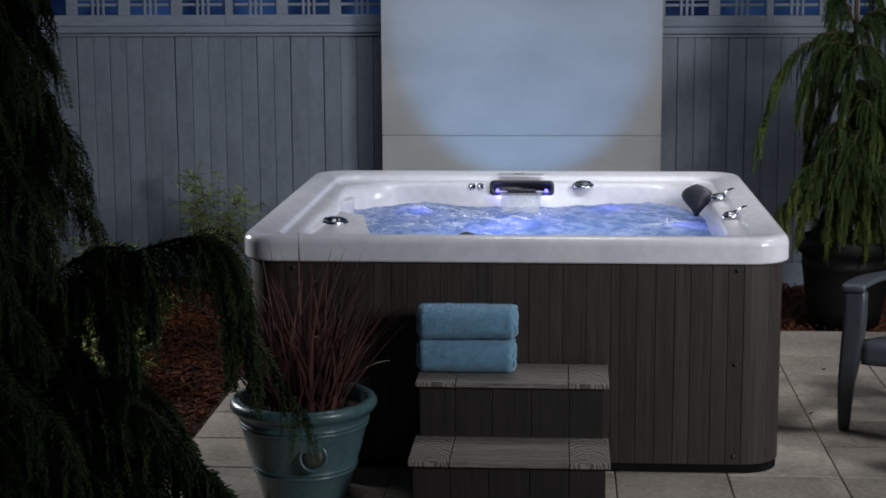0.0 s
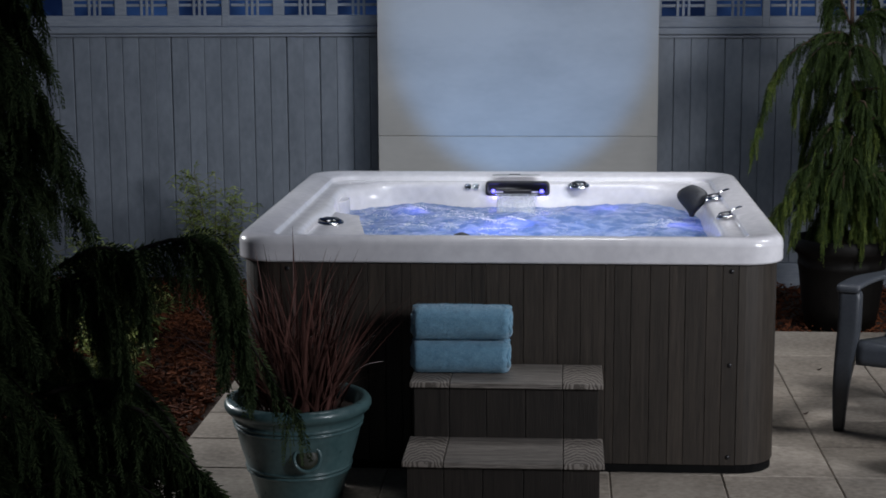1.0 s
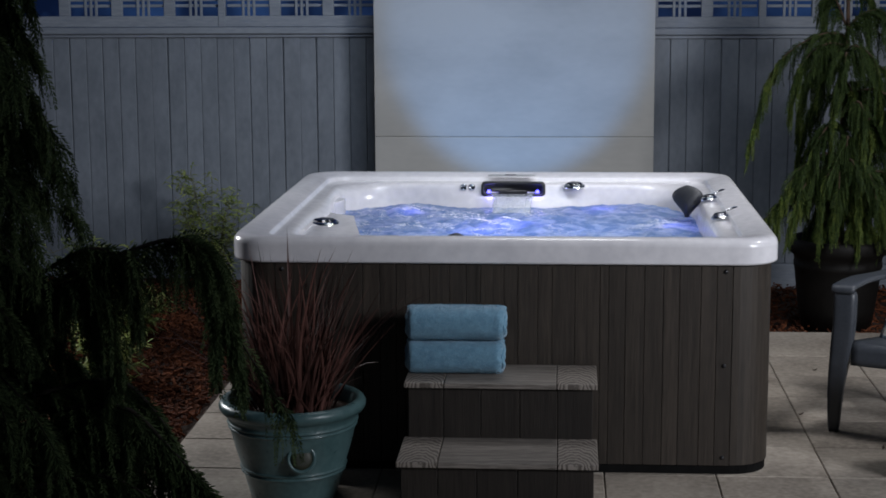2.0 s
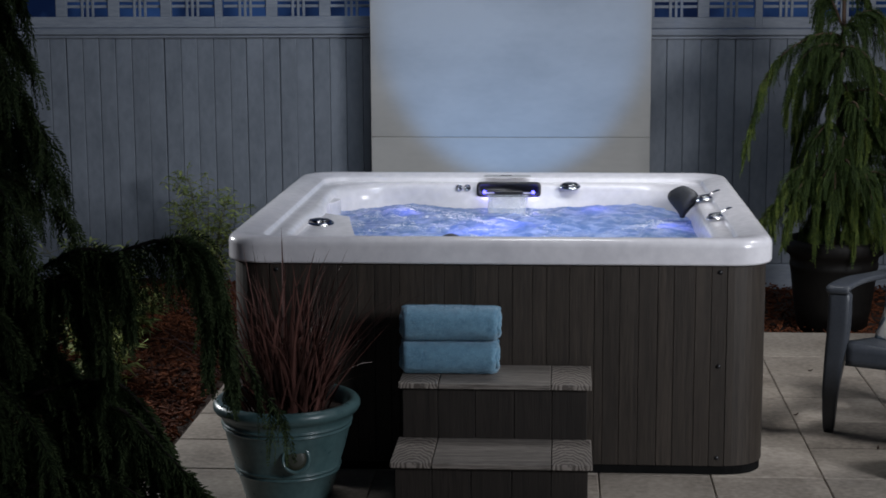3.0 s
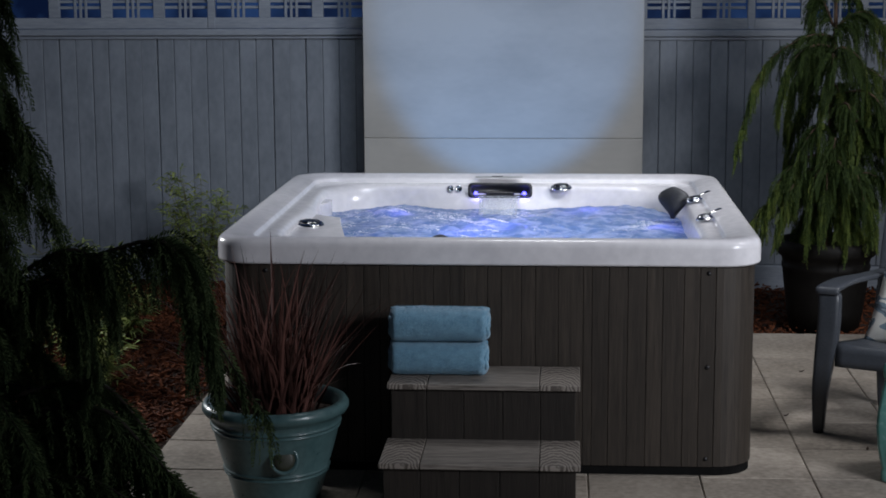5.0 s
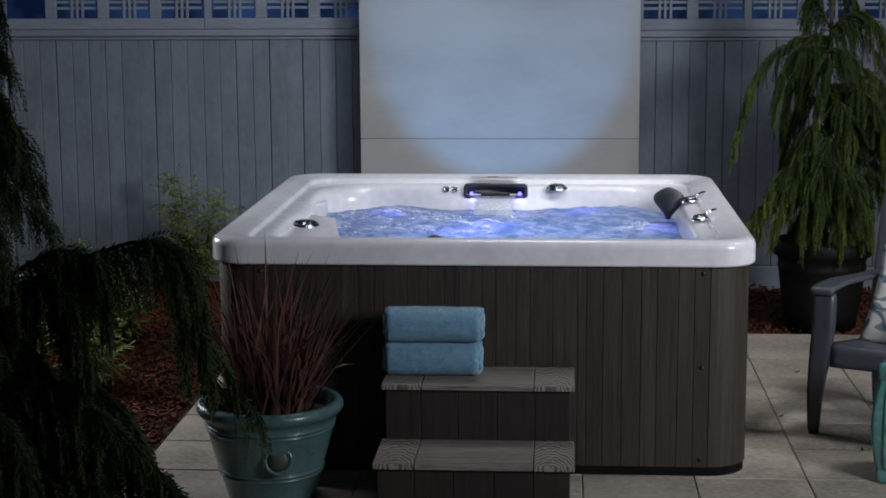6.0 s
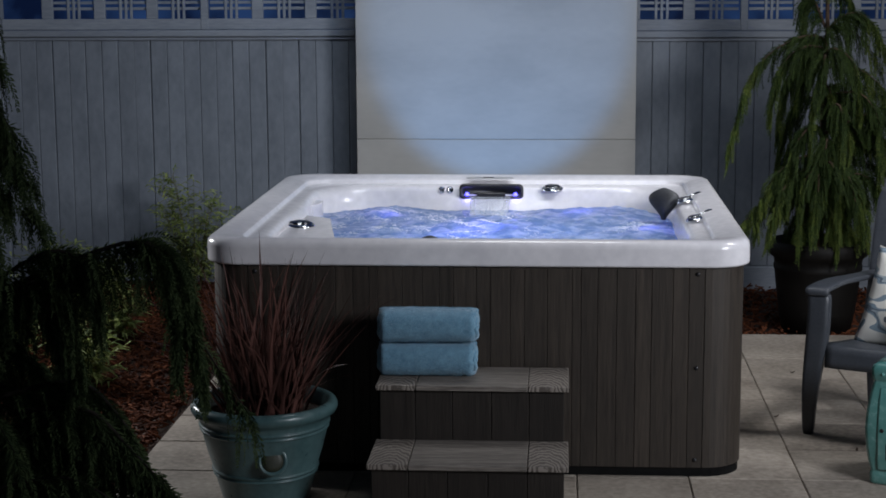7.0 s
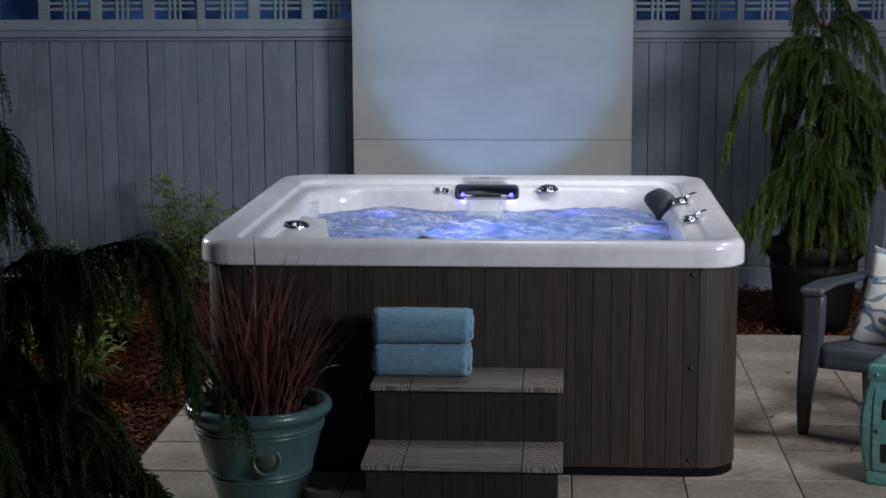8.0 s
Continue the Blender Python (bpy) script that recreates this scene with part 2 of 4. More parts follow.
def box(x0, x1, y0, y1, z0, z1, bevel=0.0, segments=1, bm=None):
    bm = bm or bmesh.new()
    m = Matrix.Translation(((x0 + x1) / 2, (y0 + y1) / 2, (z0 + z1) / 2)) @ Matrix.Diagonal((x1 - x0, y1 - y0, z1 - z0, 1))
    made = bmesh.ops.create_cube(bm, size=1, matrix=m)
    if bevel:
        edges = list({e for v in made["verts"] for e in v.link_edges})
        bmesh.ops.bevel(bm, geom=edges, offset=bevel, segments=segments, affect="EDGES", profile=0.5)
    return bm


def loft(rings, closed=True, cap_start=False, cap_end=False, bm=None):
    """Skin over rings of points, all of one length."""
    bm = bm or bmesh.new()
    rows = [[bm.verts.new(p) for p in ring] for ring in rings]
    k = len(rows[0])
    for a, c in zip(rows, rows[1:]):
        for i in range(k if closed else k - 1):
            j = (i + 1) % k
            bm.faces.new((a[i], a[j], c[j], c[i]))
    if cap_start:
        bm.faces.new(rows[0])
    if cap_end:
        bm.faces.new(rows[-1])
    return bm


def lathe(profile, sides=48, bm=None, cap_start=False, cap_end=False):
    return loft([[(r * math.cos(2 * math.pi * i / sides), r * math.sin(2 * math.pi * i / sides), z) for i in range(sides)] for r, z in profile],
                True, cap_start, cap_end, bm)


def tube(points, radii, sides=7, bm=None):
    """A tapered tube along points."""
    rings = []
    for i, p in enumerate(points):
        p = Vector(p)
        d = (Vector(points[min(i + 1, len(points) - 1)]) - Vector(points[max(i - 1, 0)])).normalized()
        u = d.cross(Vector((0.31, 0.87, 0.38))).normalized()
        v = d.cross(u)
        rings.append([p + (u * math.cos(2 * math.pi * k / sides) + v * math.sin(2 * math.pi * k / sides)) * radii[i] for k in range(sides)])
    return loft(rings, True, True, True, bm)


def rounded(hx, hy, r, z, seg=7, straight=10):
    """A rounded rectangle's points at height z."""
    pts = []
    for (sx, sy, a0) in ((1, 1, 0), (-1, 1, 90), (-1, -1, 180), (1, -1, 270)):
        cx, cy = sx * (hx - r), sy * (hy - r)
        arc = [(cx + r * math.cos(radians(a0 + 90 * i / seg)), cy + r * math.sin(radians(a0 + 90 * i / seg)), z) for i in range(seg + 1)]
        pts += arc
        nx, ny, na = {(1, 1): (-1, 1, 90), (-1, 1): (-1, -1, 180), (-1, -1): (1, -1, 270), (1, -1): (1, 1, 0)}[(sx, sy)]
        end = (nx * (hx - r) + r * math.cos(radians(na)), ny * (hy - r) + r * math.sin(radians(na)))
        for i in range(1, straight):
            f = i / straight
            pts.append((arc[-1][0] * (1 - f) + end[0] * f, arc[-1][1] * (1 - f) + end[1] * f, z))
    return pts


def from_lists(name, verts, faces, mat, parent=None, label=""):
    me = bpy.data.meshes.new(name)
    me.from_pydata(verts, [], faces)
    me.materials.append(mat)
    return mesh_part(name, me, parent, label)


# ---- ground, distance ----
bm = bmesh.new()
bmesh.ops.create_grid(bm, x_segments=2, y_segments=2, size=400)
tagged(part("ground", bm, SOIL, place=pose(0, 0, -0.055)), "dark soil ground under mulch and paving", "ground", kind="structure")
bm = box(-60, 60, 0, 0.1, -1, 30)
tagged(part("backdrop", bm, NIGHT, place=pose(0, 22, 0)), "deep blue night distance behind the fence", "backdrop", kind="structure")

# ---- plastered wall behind the tub ----
wall = thing("wall_north", pose(-0.0735, 3.81, -0.05), "tall pale plastered wall panel with a thin joint", "wall", kind="structure")
part("panel", box(-0.838, 0.838, 0, 0.30, 0.9685, 2.55, 0.003), PLASTER, wall)
part("panel", box(-0.838, 0.838, 0, 0.30, 0.0, 0.966, 0.003), PLASTER, wall)
part("core", box(-0.82, 0.82, 0.008, 0.29, 0.9, 1.05), PLASTER, wall)

# ---- fence ----
FX0, FX1, PITCH = -3.18, 4.50, 0.104
MID = FX0 + 30 * PITCH
shared = {}


def shared_part(key, name, make, parent, place):
    """Alike pieces on one mesh."""
    if key in shared:
        mesh_part(name, shared[key], parent, place=place)
    else:
        shared[key] = part(name, make(), TRIM if name != "board" else FENCE, parent, place=place).data


for x0, x1, base in ((FX0, MID, -0.058), (MID, FX1, -0.072)):
    fence = thing("fence", pose(0, 4.15, base), "grey-blue painted board fence panel with lattice top", "fence", kind="structure")
    x = x0
    while x < x1 - 0.01:
        shared_part("board", "board", lambda: box(0.0014, PITCH - 0.0014, -0.010, 0.012, 0.17, 1.575, 0.0042, 2), fence, pose(x, random.uniform(-0.0012, 0.0012), 0, 0, random.uniform(-0.10, 0.10), random.uniform(-0.4, 0.4)))
        x += PITCH
    part("backing", box(x0, x1 - 0.002, 0.012, 0.022, 0.15, 1.58), FENCE, fence)
    part("bottom_rail", box(x0, x1 - 0.002, -0.024, 0.03, -0.01, 0.168, 0.006), TRIM, fence)
    part("moulding", box(x0, x1 - 0.002, -0.022, 0.02, 1.560, 1.578, 0.004), TRIM, fence)
    part("moulding", box(x0, x1 - 0.002, -0.034, 0.02, 1.580, 1.622, 0.006), TRIM, fence)
    part("middle_rail", box(x0, x1 - 0.002, -0.020, 0.02, 1.624, 1.692, 0.004), TRIM, fence)
    part("top_rail", box(x0, x1 - 0.002, -0.03, 0.03, 1.86, 1.92, 0.006), TRIM, fence)
    if x0 == FX0:
        part("post", box(FX0 - 0.09, FX0 - 0.003, -0.05, 0.04, 0.0, 1.95, 0.006), TRIM, fence)
    for k in range(-4, 19):
        x = -1.8935 + 0.332 * k
        if not x0 <= x < x1 - 0.3:
            continue
        if k % 5 == 0:
            shared_part("mullion", "mullion", lambda: box(-0.0225, 0.0225, -0.026, 0.014, 1.624, 1.858, 0.003), fence, pose(x, 0, 0))
        else:
            shared_part("stile", "stile", lambda: box(-0.035, 0.035, -0.014, 0.014, 1.692, 1.858, 0.003), fence, pose(x, 0, 0))
        for dx in (-0.034, 0, 0.034):
            shared_part("upright", "lattice_bar", lambda: box(-0.008, 0.008, -0.006, 0.006, 1.692, 1.858, 0.002), fence, pose(x + 0.166 + dx, 0, 0))
        for z in (1.755, 1.792):
            shared_part("crossbar", "lattice_bar", lambda: box(-0.135, 0.135, 0.007, 0.014, -0.009, 0.009, 0.002), fence, pose(x + 0.166, 0, z))

# fences that close the yard
for name, m, length in (("wall_west", pose(-4.2, -9, -0.05), 13.2), ("wall_east", pose(4.6, -9, -0.05), 13.2)):
    side = thing(name, m, "plain grey-blue board fence closing the yard", "fence", kind="structure")
    part("panel", box(-0.03, 0.03, 0, length, 0, 1.9, 0.005), FENCE, side)
side = thing("wall_south", pose(-4.2, -9.1, -0.05), "plain grey-blue board fence closing the yard", "fence", kind="structure")
part("panel", box(0, 8.8, -0.03, 0.03, 0, 1.9, 0.005), FENCE, side)
west = thing("wall_corner", pose(-4.2, 4.15, -0.05), "short return of the board fence", "fence", kind="structure")
part("panel", box(0, 0.92, -0.012, 0.03, 0, 1.9, 0.005), FENCE, west)


# ---- hot tub ----
tub = thing("hot_tub", pose(-0.006, 1.05, 0), "square white acrylic hot tub with dark taupe plank cabinet", "hot tub")


def bulge(px, py, deep):
    """How far the wall swells inward between the seats."""
    centre = 0.20 * math.exp(-((px - 0.02) / 0.36) ** 4) * (py > 0.5) * max(0, deep - 0.6)
    s = centre + 0.05 * math.exp(-((py - 0.05) / 0.22) ** 2) * (px < -0.5)
    return s * deep


rings = [(0.040, 0.818, 0.12, 0), (0.004, 0.818, 0.15, 0), (0.0, 0.825, 0.15, 0), (0.0, 0.828, 0.15, 0), (0.0, 0.884, 0.15, 0), (0.0, 0.887, 0.15, 0), (0.0025, 0.899, 0.15, 0), (0.009, 0.909, 0.145, 0), (0.020, 0.9155, 0.14, 0),
         (0.036, 0.9185, 0.13, 0), (0.060, 0.9165, 0.12, 0), (0.100, 0.9075, 0.11, 0), (0.122, 0.9015, 0.105, 0), (0.127, 0.8975, 0.10, 0), (0.130, 0.886, 0.10, 0),
         (0.136, 0.8825, 0.10, 0), (0.150, 0.882, 0.10, 0), (0.160, 0.8815, 0.10, 0), (0.170, 0.8805, 0.11, 0), (0.180, 0.8785, 0.14, 0), (0.192, 0.8745, 0.18, 0.1), (0.201, 0.866, 0.22, 0.3), (0.206, 0.850, 0.27, 0.6),
         (0.212, 0.800, 0.30, 0.9), (0.225, 0.730, 0.30, 1.0), (0.31, 0.60, 0.25, 0.8), (0.36, 0.50, 0.25, 0.3), (0.43, 0.46, 0.25, 0)]
skin = []
for inset, z, r, deep in rings:
    ring = rounded(1.05 - inset, 1.05 - inset, r, z, 9, 16)
    moved = []
    for px, py, pz in ring:
        d = bulge(px, py, deep)
        if abs(py) > abs(px):
            py -= math.copysign(d, py)
        else:
            px -= math.copysign(d, px)
        moved.append((px, py, pz))
    skin.append(moved)
part("shell", loft(skin, True, False, True), SHELL, tub, "glossy white acrylic shell with a broad rounded rim", smooth=True)


def ledge(outline, z0, z1):
    """A raised shelf over an outline, with a softly rounded top edge."""
    cx, cy = sum(p[0] for p in outline) / len(outline), sum(p[1] for p in outline) / len(outline)
    rows = []
    for s, z in ((1.0, z0), (1.0, z1 - 0.012), (0.992, z1 - 0.004), (0.972, z1), (0.95, z1), (0.4, z1)):
        rows.append([(cx + (px - cx) * s, cy + (py - cy) * s, z) for px, py in outline])
    return loft(rows, True, False, True)


far_edge = [(-0.885 + 0.195 * f, 0.21 - 0.20 * f ** 0.7) for f in [k / 10 for k in range(11)]]
part("ledge", ledge(far_edge + [(-0.685, -0.03), (-0.655, -0.22), (-0.60, -0.53), (-0.57, -0.76), (-0.885, -0.82)], 0.45, 0.842), SHELL, tub, smooth=True)
far_edge = [(-0.885 + 0.080 * f, 0.68 - 0.10 * f ** 0.55) for f in [k / 8 for k in range(9)]]
part("ledge", ledge(far_edge + [(-0.803, 0.54), (-0.815, 0.47), (-0.845, 0.41), (-0.885, 0.39)], 0.45, 0.842), SHELL, tub, smooth=True)

# cabinet: planks on four sides, curved corners
SEAMS = [-0.871, -0.815, -0.752, -0.680, -0.611, -0.535, -0.468, -0.405, -0.371, -0.277, -0.200, -0.136, -0.082, 0.007, 0.060, 0.136, 0.190, 0.277, 0.371, 0.405, 0.468, 0.540, 0.611, 0.672, 0.752, 0.812, 0.871]
HALF = 1.030
for a, c in zip(SEAMS, SEAMS[1:]):
    w = c - a
    bm = box(-w / 2 + 0.0006, w / 2 - 0.0006, -0.012, 0.012, 0.034, 0.815, 0.0014)
    first = part("plank", bm, PLANK, tub, place=pose((a + c) / 2, -HALF + 0.012, 0))
    for turn in (90, 180, 270):
        mesh_part("plank", first.data, tub, place=pose(0, 0, 0, 0, 0, turn) @ pose((a + c) / 2, -HALF + 0.012, 0))
corner = None
for turn in (0, 90, 180, 270):
    if corner is None:
        bm = bmesh.new()
        rad, c0 = HALF - 0.875, 0.875
        prof = [(0.873, -HALF), *[(c0 + rad * math.sin(radians(a)), -c0 - rad * math.cos(radians(a))) for a in range(0, 91, 9)], (HALF, -0.873)]
        back = [(0.873, -HALF + 0.02), *[(c0 + (rad - 0.02) * math.sin(radians(a)), -c0 - (rad - 0.02) * math.cos(radians(a))) for a in range(0, 91, 9)], (HALF - 0.02, -0.873)]
        loop = prof + back[::-1]
        bm = loft([[(px, py, 0.036) for px, py in loop], [(px, py, 0.815) for px, py in loop]], True, True, True)
        corner = part("corner_panel", bm, PLANK, tub, "curved taupe corner panel", place=pose(0, 0, 0))
    else:
        mesh_part("corner_panel", corner.data, tub, "curved taupe corner panel", place=pose(0, 0, 0, 0, 0, turn))
part("liner", loft([rounded(HALF - 0.026, HALF - 0.026, 0.13, 0.03), rounded(HALF - 0.026, HALF - 0.026, 0.13, 0.80)]), BLACK, tub)
part("base", loft([rounded(HALF - 0.006, HALF - 0.006, 0.145, 0.0), rounded(HALF - 0.006, HALF - 0.006, 0.145, 0.033)], True, True, True), MATTE, tub, "black base pan")
bolt = None
for side in (-1, 1):
    for z in (0.067, 0.428, 0.791):
        if bolt is None:
            bolt = part("bolt", lathe([(0.0085, 0), (0.0085, 0.003), (0.006, 0.006), (0.001, 0.007)], 12, None, True, True), BLACK, tub, "black screw cap", True, pose(side * 0.844, -HALF, z, 90)).data
        else:
            mesh_part("bolt", bolt, tub, "black screw cap", pose(side * 0.844, -HALF, z, 90))

# waterfall spout
spout = part("spout", loft([[(px * s, -dz, pz * s2) for px, pz, _ in rounded(0.157, 0.038, 0.022, 0, 5, 4)] for s, s2, dz in ((0.97, 0.9, -0.03), (1, 1, 0.0), (0.985, 0.94, 0.012), (0.90, 0.62, 0.013), (0.88, 0.5, -0.012))], True, False, True),
             BLACK, tub, "black waterfall spout with blue lights", True, pose(-0.012, 0.824, 0.857, -5))
for dx in (-0.118, 0.118):
    part("light", box(dx - 0.008, dx + 0.008, -0.016, -0.004, -0.020, -0.004, 0.004, 2), LED, spout, "glowing blue light")
part("spout_plate", box(-0.070, 0.070, -0.014, -0.004, -0.028, -0.006, 0.004), BLACK, spout)

panel = part("control_panel", loft([rounded(0.118, 0.028, 0.027, 0.0, 6, 6), rounded(0.118, 0.028, 0.027, 0.0015, 6, 6), rounded(0.112, 0.023, 0.022, 0.0035, 6, 6)], True, False, True), GREYP, tub, "grey control panel on the rim", True, pose(-0.02, 0.892, 0.9145))
part("display", box(-0.035, 0.02, -0.012, 0.012, 0.003, 0.0055, 0.001), BLACK, panel)


def valve(m, r=0.045, name="diverter_valve"):
    """A chrome dial with a lobed knob on it."""
    ring = part(name, lathe([(r * 1.3, 0.0), (r * 1.3, 0.006), (r * 1.1, 0.012), (r, 0.006), (r * 0.9, 0.004)], 28, None, False, True), CHROME, tub, "chrome dial with a lobed knob", True, m)
    star = []
    for s, z in ((0.92, 0.008), (0.95, 0.015), (0.80, 0.021), (0.4, 0.023)):
        star.append([(r * s * (1 - 0.16 * (math.cos(5 * 2 * math.pi * i / 40) > 0.2)) * math.cos(2 * math.pi * i / 40), r * s * (1 - 0.16 * (math.cos(5 * 2 * math.pi * i / 40) > 0.2)) * math.sin(2 * math.pi * i / 40), z) for i in range(40)])
    part("knob", loft(star, True, False, True), DIAL, ring, "lobed dark chrome knob", True)
    return ring


valve(pose(-0.795, -0.215, 0.842, 2), 0.050)
valve(pose(0.285, 0.836, 0.868, 6), 0.041)
valve(pose(0.884, -0.31, 0.890, 0, -10), 0.028)
valve(pose(0.884, 0.25, 0.890, 0, -10), 0.030)
for x, y in ((0.935, -0.29), (0.935, 0.27)):
    part("grab_lever", tube([(x - 0.03, y, 0.908), (x - 0.012, y + 0.015, 0.917), (x + 0.012, y + 0.035, 0.923), (x + 0.026, y + 0.05, 0.925)], [0.006, 0.005, 0.007, 0.003], 8), CHROME, tub, "small chrome lever", True)
for x, y, z, tilt in ((-0.215, 0.840, 0.862, 75), (-0.255, 0.840, 0.862, 75),):
    part("jet", lathe([(0.017, 0.0), (0.017, 0.002), (0.013, 0.004), (0.009, 0.001), (0.003, 0.001)], 18, None, False, True), CHROME, tub, "chrome jet", True, pose(x, y, z, tilt))

# foam headrest
rows = []
for k in range(21):
    f = 0.5 - 0.5 * math.cos(math.pi * k / 20)
    w = 0.071 * math.sin(math.pi * (0.03 + 0.94 * f ** 1.75)) ** 0.80
    th = 0.034 * math.sin(math.pi * (0.03 + 0.94 * f)) ** 0.6
    z = -0.080 + 0.140 * f
    rows.append([(w * math.cos(2 * math.pi * i / 24), th * math.sin(2 * math.pi * i / 24) - 0.03 * f * f, z) for i in range(24)])
part("headrest", loft(rows, True, True, True), RUBBER, tub, "dark grey foam headrest", True, pose(0.797, 0.32, 0.877, -20, 0, -10))
part("headrest", loft(rows, True, True, True), RUBBER, tub, "dark grey foam headrest", True, pose(-0.19, -0.80, 0.828, -10, 0, 180))

# ---- water ----
water = thing("water", pose(-0.006, 1.05, 0.772), "bubbling blue-lit water with foam", "water", kind="structure")
NW = 200
verts, faces = [], []
for j in range(NW + 1):
    for i in range(NW + 1):
        px, py = -0.86 + 1.72 * i / NW, -0.86 + 1.72 * j / NW
        h = 0.018 * noise.noise((px * 3.1, py * 3.1, 0.3)) + 0.008 * noise.noise((px * 9, py * 9, 1.7)) + 0.0045 * noise.noise((px * 24, py * 24, 4.1)) + 0.0030 * noise.noise((px * 55, py * 55, 7.1))
        for bx, by, bh, br in ((-0.55, 0.55, 0.020, 0.20), (0.0, 0.25, 0.018, 0.22), (0.45, 0.62, 0.014, 0.22), (-0.2, 0.0, 0.012, 0.25)):
            h += bh * math.exp(-((px - bx) ** 2 + (py - by) ** 2) / br ** 2) * (1 + 0.9 * noise.noise((px * 14, py * 14, 2.2)))
        verts.append((px, py, h))
for j in range(NW):
    for i in range(NW):
        a = j * (NW + 1) + i
        faces.append((a, a + 1, a + NW + 2, a + NW + 1))
surface = from_lists("surface", verts, faces, WATER, water)
for p in surface.data.polygons:
    p.use_smooth = True
# white flecks: foam, and sparkles of light on the water modelled as dots
rnd = random.Random(3)
verts, faces = [], []
for k in range(9000):
    if rnd.random() < 0.55:
        cx, cy, cr = rnd.choice(((-0.52, 0.52, 0.16), (-0.05, 0.22, 0.22), (-0.12, -0.02, 0.22), (0.66, 0.22, 0.10), (-0.60, 0.15, 0.14)))
        px, py = rnd.gauss(cx, cr * 0.7), rnd.gauss(cy, cr * 0.7)
    else:
        px, py = rnd.uniform(-0.8, 0.15), rnd.uniform(-0.4, 0.8)
    if abs(px) > 0.83 or abs(py) > 0.83 or noise.noise((px * 6, py * 6, 9.0)) < -0.05:
        continue
    gi, gj = int((px + 0.86) / 1.72 * NW), int((py + 0.86) / 1.72 * NW)
    h, r = surface.data.vertices[gj * (NW + 1) + gi].co.z, rnd.uniform(0.0009, 0.0026)
    q = len(verts)
    verts += [(px - r * 1.6, py, h - 0.001), (px, py - r, h - 0.001), (px + r * 1.6, py, h - 0.001), (px, py + r, h - 0.001), (px, py, h + r * 0.9)]
    faces += [(q, q + 1, q + 4), (q + 1, q + 2, q + 4), (q + 2, q + 3, q + 4), (q + 3, q, q + 4)]
tagged(from_lists("foam", verts, faces, FOAM_GLINT, water, "white flecks of foam and painted glints"), kind="stuff")
for x0, w in ((-0.095, 0.022), (0.085, 0.020)):
    rows = []
    for k in range(15):
        f = k / 14
        y, z = 0.800 - 0.40 * f, 0.062 - 0.072 * f * f
        rows.append([(x0 - 0.012 + (w * (0.5 - 0.2 * f)) * math.cos(2 * math.pi * i / 12) - 0.03 * f * x0 / 0.08, y + (0.004 + 0.002 * noise.noise((f * 9, i, x0))) * math.sin(2 * math.pi * i / 12), z) for i in range(12)])
    part("falling_stream", loft(rows, True, True, True), FALL, water, "clear falling stream", True)
rows = []
for k in range(15):
    f = k / 14
    y, z = 0.802 - 0.39 * f, 0.062 - 0.072 * f * f
    rows.append([(-0.012 + 0.098 * (1 - 0.12 * f) * c, y + s * 0.0016, z + 0.0) for c, s in [(math.cos(2 * math.pi * i / 24), math.sin(2 * math.pi * i / 24)) for i in range(24)]])
part("falling_sheet", loft(rows, True, True, True), FALL, water, "thin clear falling sheet", True)

# lights under the water and in the spout
for x, y, z, w in ((-0.50, 1.60, 0.735, 0.50), (-0.02, 1.22, 0.725, 1.6), (-0.12, 1.05, 0.73, 0.7), (0.72, 1.22, 0.738, 0.40), (0.40, 1.70, 0.72, 0.6), (-0.1, 0.95, 0.50, 1.8), (0.3, 1.2, 0.5, 1.2)):
    lamp("underwater_light", "POINT", pose(x, y, z), w, (0.20, 0.17, 1.0) if z > 0.6 else (0.20, 0.38, 1.0), size=0.03)
for x in (-0.13, 0.106):
    lamp("spout_light", "POINT", pose(x, 1.845, 0.830), 0.09, (0.25, 0.22, 1.0), size=0.012)

# ---- steps ----
steps = thing("step_unit", pose(0, 0, 0), "two-step grey-brown plank stair beside the tub", "steps")
for y0, y1, ztop, xs in ((-0.610, -0.283, 0.220, (-0.357, -0.210, 0.209, 0.354)), (-0.308, -0.004, 0.430, (-0.354, -0.207, 0.205, 0.355))):
    for k in range(3):
        name = "end_board" if k != 1 else "tread"
        m = pose((xs[k] + xs[k + 1]) / 2, (y0 + y1) / 2, ztop)
        half = (xs[k + 1] - xs[k]) / 2 - 0.0012
        part(name, box(-half, half, (y0 - y1) / 2, (y1 - y0) / 2, -0.020, 0.0, 0.003, 2), TREAD if k == 1 else END, steps, "" if k == 1 else "end board with arched grain", place=m)
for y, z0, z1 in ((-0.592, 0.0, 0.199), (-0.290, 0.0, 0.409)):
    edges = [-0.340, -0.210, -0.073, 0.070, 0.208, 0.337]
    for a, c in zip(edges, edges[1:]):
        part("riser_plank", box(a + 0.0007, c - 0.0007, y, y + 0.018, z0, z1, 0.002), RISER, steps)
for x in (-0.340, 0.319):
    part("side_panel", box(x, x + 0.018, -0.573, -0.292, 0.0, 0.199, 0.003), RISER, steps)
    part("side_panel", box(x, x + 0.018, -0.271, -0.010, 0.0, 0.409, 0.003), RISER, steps)


